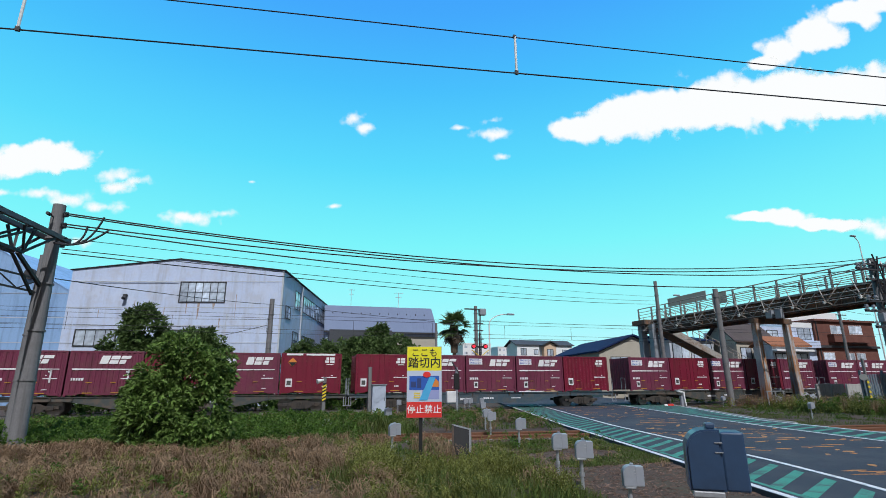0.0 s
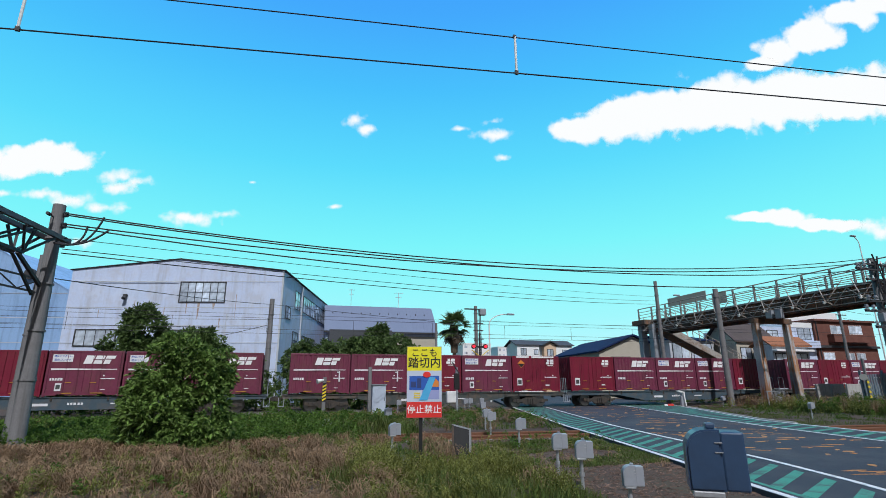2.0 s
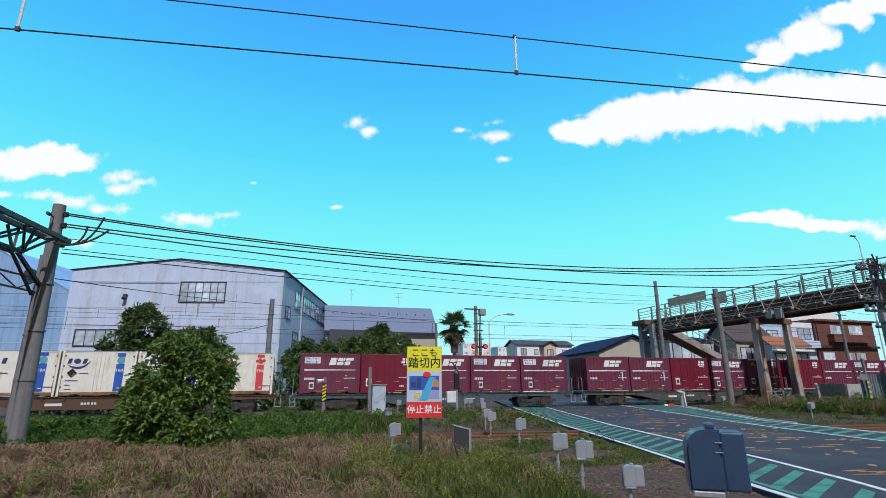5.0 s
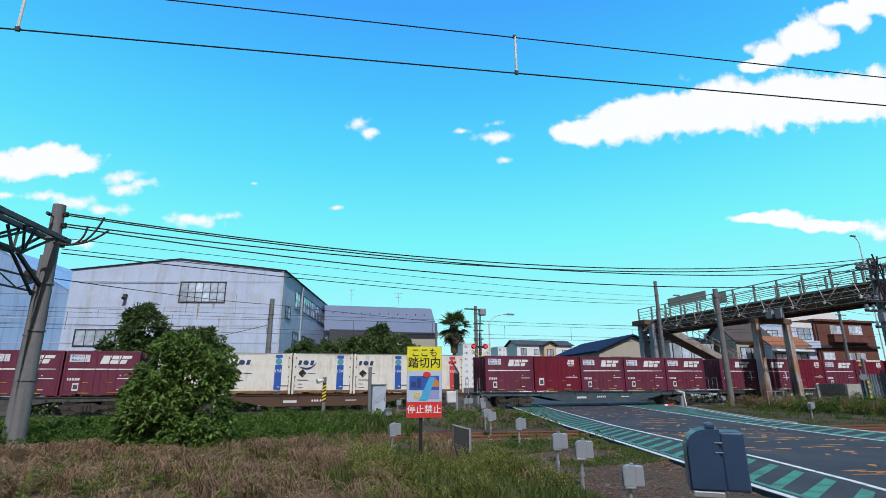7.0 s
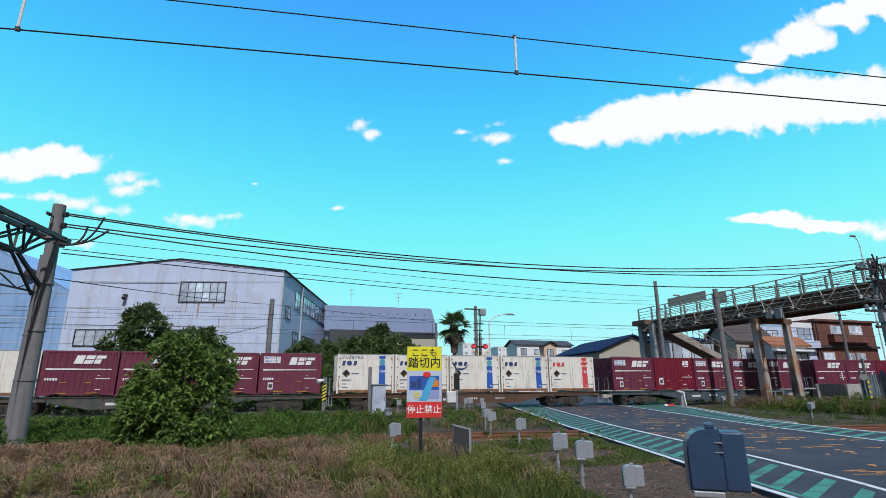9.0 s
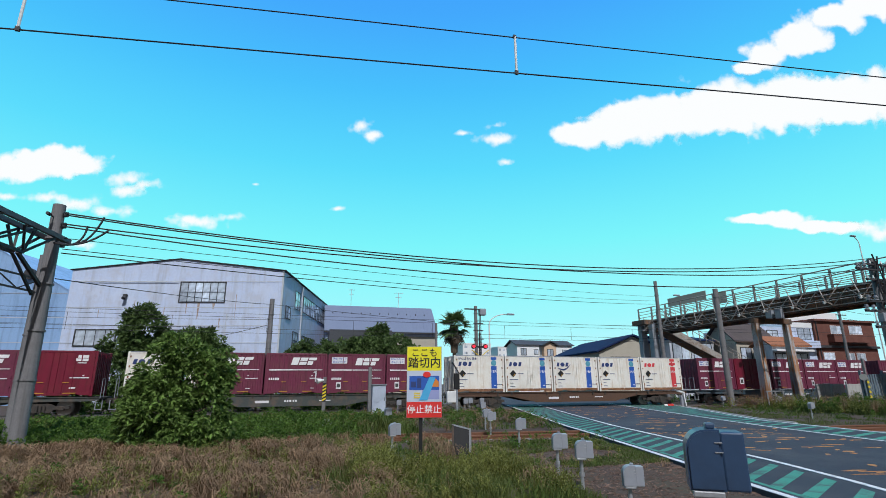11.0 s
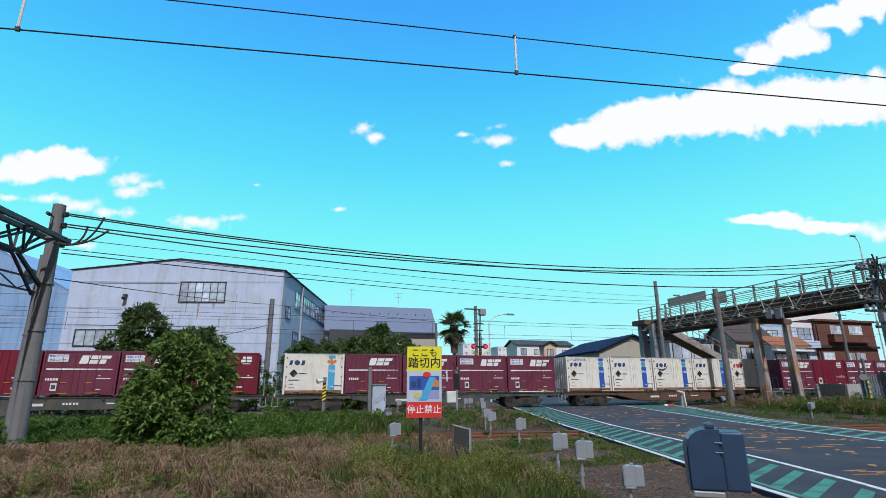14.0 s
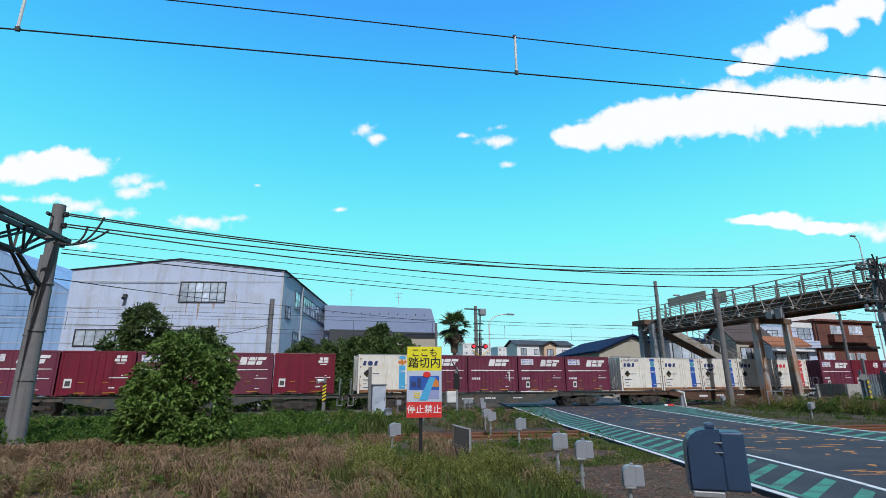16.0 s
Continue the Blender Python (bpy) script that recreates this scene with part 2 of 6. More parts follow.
def wire_run(pts, r, sag=0.0, n=24):
    """One hanging wire from the first to the last of pts."""
    bm = bmesh.new()
    a, b = Vector(pts[0]), Vector(pts[1])
    d = (b - a).normalized()
    side = d.cross(Vector((0, 0, 1)) if abs(d.z) < 0.9 else Vector((1, 0, 0))).normalized()
    up = side.cross(d)
    rings = []
    for i in range(n + 1):
        t = i / n
        p = a.lerp(b, t) - Vector((0, 0, sag * 4 * t * (1 - t)))
        rings.append([bm.verts.new(p + (side * math.cos(k * math.pi / 3) + up * math.sin(k * math.pi / 3)) * r) for k in range(6)])
    for u, v in zip(rings, rings[1:]):
        for k in range(6):
            bm.faces.new((u[k], u[(k + 1) % 6], v[(k + 1) % 6], v[k]))
    bm.faces.new(rings[0]), bm.faces.new(rings[-1][::-1])
    return bm


def bent_run(pts, r, seg=6):
    """One continuous round cable along pts."""
    bm = bmesh.new()
    rings = []
    for i, p in enumerate(pts):
        d = (pts[min(i + 1, len(pts) - 1)] - pts[max(i - 1, 0)]).normalized()
        side = d.cross(Vector((0, 1, 0))).normalized()
        up = side.cross(d)
        rings.append([bm.verts.new(p + (side * math.cos(k * 2 * math.pi / seg) + up * math.sin(k * 2 * math.pi / seg)) * r) for k in range(seg)])
    for u, v in zip(rings, rings[1:]):
        for k in range(seg):
            bm.faces.new((u[k], u[(k + 1) % seg], v[(k + 1) % seg], v[k]))
    bm.faces.new(rings[0]), bm.faces.new(rings[-1][::-1])
    bmesh.ops.recalc_face_normals(bm, faces=bm.faces)
    return bm


def setting(name, bm, material, label, category):
    return tagged(link(name, bm, material), label, category, "", "structure")


# ---- sky backdrop and clouds ----
def backdrop():
    R, vs, fs = 4200.0, [], []
    na, ne = 40, 20
    for j in range(ne + 1):
        el = radians(-3 + 68 * j / ne)
        for i in range(na + 1):
            az = radians(17 - 78 + 156 * i / na)
            vs.append((R * math.sin(az) * math.cos(el), R * math.cos(az) * math.cos(el), R * math.sin(el)))
    for j in range(ne):
        for i in range(na):
            a = j * (na + 1) + i
            fs.append((a, a + na + 1, a + na + 2, a + 1))
    me = bpy.data.meshes.new("backdrop")
    me.from_pydata(vs, [], fs)
    m = bpy.data.materials.new("sky_backdrop")
    m.use_nodes = True
    n, l = m.node_tree.nodes, m.node_tree.links
    n.remove(n["Principled BSDF"])
    tc, sep, mr, ramp, em = (n.new("ShaderNode" + k) for k in ("TexCoord", "SeparateXYZ", "MapRange", "ValToRGB", "Emission"))
    l.new(tc.outputs["Object"], sep.inputs[0])
    l.new(sep.outputs[2], mr.inputs[0])
    mr.inputs["From Min"].default_value, mr.inputs["From Max"].default_value = 0.0, R * math.sin(radians(48))
    l.new(mr.outputs[0], ramp.inputs[0])
    e = ramp.color_ramp.elements
    e[0].position, e[0].color = 0.0, (0.64, 0.93, 1.0, 1)
    e[1].position, e[1].color = 1.0, (0.050, 0.32, 0.97, 1)
    for p, c in ((0.07, (0.50, 0.93, 1.0)), (0.164, (0.36, 0.94, 0.985)), (0.357, (0.20, 0.91, 0.965)), (0.548, (0.105, 0.71, 0.98)), (0.72, (0.066, 0.53, 0.98)), (0.865, (0.056, 0.395, 0.98))):
        k = e.new(p)
        k.color = (*c, 1)
    l.new(ramp.outputs[0], em.inputs[0])
    l.new(em.outputs[0], n["Material Output"].inputs[0])
    me.materials.append(m)
    tagged(new("backdrop", me), "clear blue sky paling to cyan at the horizon", "sky", "", "structure")


backdrop()

# ---- ground, road, tracks ----
ROAD_Y = [-12.0, 3.0, 6.1, 6.85, 9.2, 11.65, 15.6, 18.5, 24.7, 34.0, 37.5, 75.0]
EDGE_L = [6.9, 6.9, 7.07, 7.27, 8.0, 8.74, 9.86, 10.61, 12.54, 15.4, 16.5, 29.0]
LINE_L = [7.9, 8.0, 8.93, 9.25, 10.1, 10.75, 11.8, 12.6, 14.7, 17.9, 19.1, 31.5]
LINE_R = [14.6, 15.0, 15.4, 15.5, 15.9, 16.5, 17.6, 18.6, 20.9, 24.3, 25.6, 38.0]
EDGE_R = [18.2, 18.2, 18.3, 18.35, 18.5, 18.9, 19.8, 20.5, 23.9, 28.9, 30.6, 43.0]


def at(y, xs):
    return float(np.interp(y, ROAD_Y, xs))


def ground_z(x, y):
    """Height of the ground: gentle bumps, a heap of dead grass, a verge rising to the road."""
    z = -0.2 + 0.07 * noise.noise((x * 0.35, y * 0.35, 0)) * (1 if y < 30 else 0)
    z += 0.34 * math.exp(-((x - 0.2) / 1.7) ** 2 - ((y - 12.6) / 1.9) ** 2) + 0.22 * math.exp(-((x + 2.6) / 1.8) ** 2 - ((y - 11.2) / 1.6) ** 2)
    for d in (at(y, EDGE_L) - x, x - at(y, EDGE_R)):
        if d < 1.2:
            z = z + (-0.05 - z) * (1.2 - max(d, 0.0)) / 1.2
    if at(y, EDGE_L) < x < at(y, EDGE_R):
        z = -0.12
    return min(z, -0.16) if abs(y - (17.75 - 0.15 * x)) < 1.6 or y > 31.5 else z


def ground():
    bm = bmesh.new()
    fine = lambda lo, hi, st: [lo + st * i for i in range(int((hi - lo) / st) + 1)]
    xs = [-3000, -400, -100, -40, -30, -24, -18] + fine(-14, 12, 0.5) + fine(14, 44, 2) + [60, 100, 200, 600, 3000]
    ys = [-3000, -300, -60, -20, -10, 0] + fine(4, 20, 0.5) + fine(21, 40, 1) + [50, 70, 100, 160, 400, 3000]
    grid = [[bm.verts.new((x, y, ground_z(x, y) if -20 < x < 60 and -1 < y < 41 else -0.2)) for x in xs] for y in ys]
    for j in range(len(ys) - 1):
        for i in range(len(xs) - 1):
            bm.faces.new((grid[j][i], grid[j][i + 1], grid[j + 1][i + 1], grid[j + 1][i]))
    return setting("ground", bm, M["ground"], "brown earth with patches of low weeds", "ground")


ground()


def ribbon(bm, ys, lo, hi, z0, z1):
    """A flat band between two side lines, with thickness."""
    a = [(lo(y), y) for y in ys] + [(hi(y), y) for y in reversed(ys)]
    n = len(ys)
    for i in range(n - 1):
        slab(bm, [(lo(ys[i]), ys[i]), (hi(ys[i]), ys[i]), (hi(ys[i + 1]), ys[i + 1]), (lo(ys[i + 1]), ys[i + 1])], z0, z1)
    return bm


def road():
    setting("road", ribbon(bmesh.new(), ROAD_Y, lambda y: at(y, EDGE_L), lambda y: at(y, EDGE_R), -0.3, 0.0), M["asphalt"], "worn grey asphalt road over the level crossing", "road")
    ys = ROAD_Y[1:-1]
    for name, xs, w, side in (("road_line", LINE_L, 0.13, 0), ("road_line", LINE_R, 0.13, 0), ("road_edge_line", EDGE_L, 0.13, 0.02), ("road_edge_line", EDGE_R, 0.15, -0.17)):
        setting(name, ribbon(bmesh.new(), ys, lambda y: at(y, xs) + side, lambda y: at(y, xs) + side + w, -0.005, 0.005), M["line"], "worn white painted road line", "road marking")
    for xa, xb, s in ((EDGE_L, LINE_L, 1), (LINE_R, EDGE_R, -1)):
        bm = bmesh.new()
        lo = lambda y: at(y, xa) + 0.24
        hi = lambda y: at(y, xb) - 0.12
        if s < 0:
            lo, hi = (lambda y: at(y, xa) + 0.25), (lambda y: at(y, xb) - 0.3)
        for f in ((lambda y: lo(y)),) if s > 0 else ((lambda y: lo(y)), (lambda y: hi(y) - 0.11)):
            ribbon(bm, ys, f, lambda y: f(y) + 0.11, -0.005, 0.004)
        y = 3.2
        while y < 36:
            d = (0.45 + 0.025 * y) * (hi(y) - lo(y)) if s > 0 else 0.55
            slab(bm, [(lo(y) + 0.115, y), (hi(y + d) - 0.115, y + d), (hi(y + d + 0.27) - 0.115, y + d + 0.27), (lo(y + 0.27) + 0.115, y + 0.27)], -0.005, 0.004)
            y += 0.7 if s > 0 else 0.8
        setting("walkway_marking", bm, M["green"], "faded green diagonal stripes marking the roadside walkway", "road marking")
    # scattered repair marks
    rnd = random.Random(4)
    bm = bmesh.new()
    for _ in range(165):
        y = 7 + 26 * rnd.random() ** 1.4
        x = at(y, LINE_L) + 0.4 + (at(y, LINE_R) - at(y, LINE_L) - 0.6) * rnd.random()
        l, w, a = rnd.uniform(0.10, 0.38), rnd.uniform(0.03, 0.085), rnd.uniform(-0.9, 1.1)
        if rnd.random() < 0.1:
            l, w = l * 1.8, w * 0.8
        c, s = math.cos(a), math.sin(a)
        pts = []
        for k in range(9):
            t = 2 * math.pi * k / 9
            u, v = l * math.cos(t) * rnd.uniform(0.7, 1.1), w * math.sin(t) * rnd.uniform(0.6, 1.2)
            pts.append((x + u * c - v * s, y + u * s + v * c))
        slab(bm, pts, -0.005, 0.006)
    setting("road_patch_marks", bm, M["orange"], "scattered worn orange paint marks on asphalt", "road marking")


road()


def kerb():
    ob = thing("kerb", "weathered pale concrete kerb stones at the road edge", "kerb", kind="structure")
    y = 16.6
    while y < 31:
        a, b = at(y, EDGE_R) + 0.02, at(y + 1.15, EDGE_R) + 0.02
        bm = slab(bmesh.new(), [(a, y), (a + 0.17, y), (b + 0.17, y + 1.15), (b, y + 1.15)], -0.3, 0.045)
        part("kerb_stone", bm, M["concrete"], ob)
        y += 1.18


kerb()


def track(name, y0, slope, x0, x1, worn, label):
    """A pair of rails at y0 + slope * x on sleepers in ballast."""
    ob = thing(name, label, "railway track", kind="structure")
    d = Vector((1, slope, 0)).normalized()
    p = Vector((-d.y, d.x, 0))
    a, b = Vector((x0, y0 + slope * x0, 0)), Vector((x1, y0 + slope * x1, 0))
    bm = bmesh.new()
    q = [a - p * 1.5, b - p * 1.5, b + p * 1.5, a + p * 1.5]
    slab(bm, [(v.x, v.y) for v in q], -0.30, -0.13)
    part("ballast_bed", bm, M["ballast"], ob)
    for s in (-0.5335, 0.5335):
        bm = bmesh.new()
        for w, z0, z1 in ((0.12, -0.15, -0.135), (0.02, -0.135, -0.04), (0.065, -0.04, 0.0)):
            q = [a + p * (s - w / 2), b + p * (s - w / 2), b + p * (s + w / 2), a + p * (s + w / 2)]
            slab(bm, [(v.x, v.y) for v in q], z0, z1)
        part("rail", bm, M["steel"] if worn else M["rail"], ob)
    n = int((b - a).length / 0.66)
    me = None
    rot = Matrix.Rotation(math.atan2(d.y, d.x), 4, "Z")
    for i in range(min(n, 140)):
        if me is None:
            s = part("sleeper", boxes((-0.11, 0.11, -1.0, 1.0, -0.26, -0.115), bevel=0.012), M["sleeper"], ob)
            me = s.data
        else:
            s = new("sleeper", me)
            s.parent = ob
        s.matrix_local = Matrix.Translation(a + d * (0.3 + 0.66 * i)) @ rot


track("train_track", 34.95, 0.0, -30, 62, True, "main line railway track with worn steel rails")
track("siding_track", 17.75, -0.15, -14, 34, False, "rusty little-used railway track among weeds")

# ---- the train ----
FRONT_Y, FLOOR_Z = 33.72, 1.05
CL = 3.80           # pitch of the containers
WAGONS = [("N2", 45.6), ("N", 25.1), ("P", 4.25), ("Q", -15.6), ("R", -36.15), ("W", -56.7), ("B", -76.6), ("A", -97.0)]
TRAVEL = [(0, 0.0), (0.5, 4.02), (1, 7.95), (1.5, 11.83), (2, 15.75), (2.5, 19.58), (3, 23.3), (3.5, 26.85), (4, 30.25), (4.5, 33.65), (5, 36.95), (5.5, 40.15), (6, 43.3), (6.5, 46.45),
          (7, 49.42), (7.5, 52.2), (8, 54.87), (8.5, 57.4), (9, 59.75), (9.5, 61.98), (10, 64.05), (10.5, 65.95), (11, 67.68), (11.5, 69.28), (12, 70.75), (12.5, 72.2), (13, 73.65), (13.5, 75.05), (14, 76.38), (14.5, 77.63), (15, 78.8), (15.5, 79.92), (16, 81.0)]
MOVERS, WHEELSETS, FIRST_WHITE = [], [], []


def text_part(body, size, x, z, y, material, parent, name="lettering"):
    cu = bpy.data.curves.new(name, "FONT")
    cu.body, cu.size, cu.align_x, cu.align_y, cu.extrude = body, size, "CENTER", "CENTER", 0.002
    cu.offset = size * 0.012
    tmp = bpy.data.objects.new("text_source", cu)
    scene.collection.objects.link(tmp)
    dg = bpy.context.evaluated_depsgraph_get()
    me = bpy.data.meshes.new_from_object(tmp.evaluated_get(dg))
    bpy.data.objects.remove(tmp)
    bpy.data.curves.remove(cu)
    me.transform(Matrix.Translation((x, y, z)) @ Matrix.Rotation(radians(90), 4, "X"))
    me.materials.clear()
    me.materials.append(material)
    ob = new(name, me)
    ob.parent = parent
    return ob


def slant(bm, x0, x1, z0, z1, lean=0.12, y=-0.012):
    h = z1 - z0
    return prism(bm, [(x0, z0), (x1, z0), (x1 + lean * h / 0.4, z1), (x0 + lean * h / 0.4, z1)], "y", y, y + 0.008)


def mark_big():
    """Slanted plain bars in place of a freight operator's mark."""
    bm = bmesh.new()
    for x0, x1, z0, z1 in ((0.0, 0.42, 0.0, 0.46), (0.48, 0.92, 0.0, 0.20), (0.48, 0.92, 0.25, 0.46), (0.98, 1.30, 0.0, 0.24), (0.98, 1.46, 0.29, 0.46)):
        k = 0.3 * z0
        slant(bm, x0 + k, x1 + k, z0, z1)
    return bm


def mark_small():
    bm = bmesh.new()
    slant(bm, 0.0, 0.27, 0, 0.15, 0); slant(bm, 0.10, 0.27, 0.18, 0.34, 0); slant(bm, 0.33, 0.62, 0.18, 0.34, 0); slant(bm, 0.33, 0.62, 0, 0.15, 0)
    slant(bm, 0.12, 0.56, -0.12, -0.07, 0)
    return bm


def moved(bm, x, z):
    bmesh.ops.translate(bm, verts=bm.verts, vec=(x, 0, z))
    return bm


def plates(*rows, y=-0.012):
    return boxes(*[(x0, x1, y, y + 0.01, z0, z1) for x0, x1, z0, z1 in rows])


def corrugated(x0, x1, z0, z1, period, depth):
    """A vertical trapezoid-ribbed sheet whose outer face lies at y = 0."""
    pts, x = [], x0
    while x < x1 - period * 0.5:
        pts += [(x, 0), (x + period * 0.40, 0), (x + period * 0.5, depth), (x + period * 0.9, depth)]
        x += period
    pts += [(x1, 0)]
    bm = bmesh.new()
    lo = [bm.verts.new((p[0], p[1], z0)) for p in pts]
    hi = [bm.verts.new((p[0], p[1], z1)) for p in pts]
    for i in range(len(pts) - 1):
        bm.faces.new((lo[i], lo[i + 1], hi[i + 1], hi[i]))
    return bm


def container(kind):
    """A twelve-foot rail container; x along the train, the visible side at y = 0, z up from the wagon's deck."""
    w, d, h = 3.72, 2.45, 2.5
    whites = kind.startswith("w_")
    base = M["cream"] if whites else M["crimson"] if kind in ("plain", "placard", "plain_ribbed") else M["maroon"]
    labels = {"w_swoosh": "cream steel rail container with blue band and navy swoosh", "w_blue": "cream steel rail container with a vertical blue band", "w_red": "cream steel rail container with a red band", "w_light": "cream steel rail container with a light blue band",
              "plain": "plain crimson steel rail container with a small white mark", "placard": "crimson rail container with an orange diamond placard", "plain_ribbed": "ribbed crimson steel rail container",
              "line": "maroon rail container with white stripe and slanted mark", "label": "maroon rail container with white stripe and notice plate", "wide": "maroon ribbed rail container with large white mark"}
    ob = thing("freight_container", labels[kind], "container", "containers on the train")
    ribbed = kind in ("line", "wide", "plain_ribbed")
    part("body", boxes((0.03, w - 0.03, 0.05, d - 0.03, 0.14, h - 0.03), bevel=0.012), base, ob)
    # end ribs
    bm = bmesh.new()
    for i in range(7):
        box(bm, -0.0, 0.04, 0.22 + 0.31 * i, 0.36 + 0.31 * i, 0.2, h - 0.12)
        box(bm, w - 0.04, w, 0.22 + 0.31 * i, 0.36 + 0.31 * i, 0.2, h - 0.12)
    part("end_ribs", bm, base, ob)
    for x0, x1, y0, y1 in ((0, 0.12, 0, 0.12), (w - 0.12, w, 0, 0.12), (0, 0.12, d - 0.12, d), (w - 0.12, w, d - 0.12, d)):
        part("corner_post", boxes((x0, x1, y0, y1, 0.0, h), bevel=0.012), base, ob)
    for y0 in (0.0, d - 0.08):
        part("top_rail", boxes((0.12, w - 0.12, y0, y0 + 0.08, h - 0.11, h), bevel=0.01), base, ob)
    foot = M["rust"] if whites else base
    bm = prism(bmesh.new(), [(0.12, 0.2), (0.12, 0.06), (0.62, 0.06), (0.70, 0.13), (1.04, 0.13), (1.12, 0.06), (2.6, 0.06), (2.68, 0.13), (3.02, 0.13), (3.1, 0.06), (w - 0.12, 0.06), (w - 0.12, 0.2)], "y", 0.0, 0.1)
    part("bottom_rail", bm, foot, ob)
    part("bottom_rail", boxes((0.12, w - 0.12, d - 0.1, d, 0.06, 0.2)), foot, ob)
    z0, z1 = 0.2, h - 0.11
    if ribbed:
        part("side_sheet", corrugated(0.12, w - 0.12, z0, z1, 0.29, 0.035), base, ob)
    else:
        seam = 1.93 if whites else 1.86
        bm = boxes((0.13, seam - 0.012, 0.012, 0.06, z0, z1), bevel=0.008)
        part("door_panel", bm, base, ob)
        part("door_panel", boxes((seam + 0.012, w - 0.13, 0.012, 0.06, z0, z1), bevel=0.008), base, ob)
        rods = [0.95, 1.55, 2.2, 2.65] if not whites else [1.72, 2.12]
        for x in rods:
            part("lock_rod", tube(bmesh.new(), (x, -0.004, 0.18), (x, -0.004, h - 0.08), 0.016, seg=6), base, ob)
        for z in (0.45, 1.0, 1.6, 2.15):
            for x in (0.13, w - 0.2):
                part("hinge", boxes((x, x + 0.07, -0.012, 0.02, z, z + 0.11)), M["rust"] if whites else base, ob)
    if whites:
        part("rust_line", boxes((0.13, w - 0.13, -0.002, 0.02, 0.2, 0.235), (0.125, 0.15, -0.002, 0.02, 0.24, 1.1), (w - 0.15, w - 0.125, -0.002, 0.02, 0.24, 0.9)), M["rust"], ob)
        part("grey_roof_edge", boxes((0.12, w - 0.12, -0.006, 0.03, h - 0.05, h - 0.0)), M["grey"], ob)
        band = {"w_blue": M["blue"], "w_swoosh": M["blue"], "w_red": M["redband"], "w_light": M["lblue"]}[kind]
        bm = plates((2.72, 3.14, 0.28, 1.78), (2.72, 3.14, 2.2, 2.39))
        part("band", bm, band, ob)
        text_part("19A", 0.26, 2.93, 1.40, -0.016, M["plate"], ob, "band_lettering")
        part("band_mark", plates((2.92, 3.08, 0.42, 0.47), y=-0.02), M["plate"], ob)
        if kind in ("w_blue", "w_swoosh"):
            bm = bmesh.new()
            bmesh.ops.create_cone(bm, cap_ends=True, segments=20, radius1=0.2, radius2=0.2, depth=0.02, matrix=Matrix.Translation((2.93, -0.004, 1.99)) @ Matrix.Rotation(radians(90), 4, "X"))
            part("round_emblem", bm, M["teal"], ob)
        else:
            bm = bmesh.new()
            for x, z, r in ((2.74, 2.0, 0.1), (2.95, 1.95, 0.12), (3.12, 2.02, 0.1), (2.9, 2.1, 0.08)):
                bmesh.ops.create_cone(bm, cap_ends=True, segments=14, radius1=r, radius2=r, depth=0.02, matrix=Matrix.Translation((x, -0.004, z)) @ Matrix.Rotation(radians(90), 4, "X"))
            part("round_emblem", bm, M["orangep"] if kind == "w_light" else M["redband"], ob)
        bm = bmesh.new()
        slant(bm, 0.30, 0.48, 1.78, 2.06, 0.1)
        bmesh.ops.create_cone(bm, cap_ends=True, segments=18, radius1=0.17, radius2=0.17, depth=0.008, matrix=Matrix.Translation((0.78, -0.008, 1.92)) @ Matrix.Rotation(radians(90), 4, "X") @ Matrix.Diagonal((1, 0.86, 1, 1)))
        slant(bm, 1.02, 1.22, 1.78, 2.06, 0.1)
        if kind == "w_swoosh":
            arc = [(0.35 + 1.1 * q, 1.70 - 0.10 * math.sin(math.pi * q) + 0.28 * q ** 4) for q in np.linspace(0, 1, 10)]
            prism(bm, arc + [(x, z - 0.02 - 0.10 * math.sin(math.pi * (x - 0.35) / 1.1) ** 0.7) for x, z in reversed(arc[1:-1])], "y", -0.012, -0.004)
        part("maker_mark", bm, M["redband"] if kind == "w_red" else M["navy"], ob)
        bm = prism(bmesh.new(), [(0.35, 1.27), (0.6, 1.02), (0.85, 1.27), (0.6, 1.52)], "y", -0.016, 0.0)
        part("diamond_placard", bm, M["black"], ob)
        part("placard_symbol", prism(bmesh.new(), [(0.60, 1.12), (0.66, 1.12), (0.74, 1.26), (0.68, 1.22)], "y", -0.022, -0.014), M["ylatch"], ob)
        part("small_lettering", plates((0.95, 1.4, 1.24, 1.28), (0.32, 0.95, 0.84, 0.88), (0.35, 0.6, 0.6, 0.63), (0.35, 0.7, 0.38, 0.41), (3.1, 3.5, 0.5, 0.54)), M["navy"], ob)
        return ob
    if kind in ("line", "label", "wide"):
        part("mark", moved(mark_big(), 1.5 if kind != "label" else 1.72, 1.78), M["white"], ob)
        bm = prism(bmesh.new(), [(0.22, 1.43), (3.45, 1.46), (3.45, 1.50), (2.2, 1.51), (0.22, 1.52)], "y", -0.012, -0.004)
        part("stripe", bm, M["white"], ob)
        part("owner_lettering", plates((0.25, 0.33, 0.86, 1.0), (0.37, 0.45, 0.86, 1.0), (0.49, 0.58, 0.86, 1.0), (0.62, 0.72, 0.86, 1.0), (0.75, 0.86, 0.86, 1.0), (2.8, 2.88, 1.1, 1.16), (2.7, 3.4, 0.94, 0.99), (2.75, 3.0, 0.35, 0.39)), M["plate"], ob)
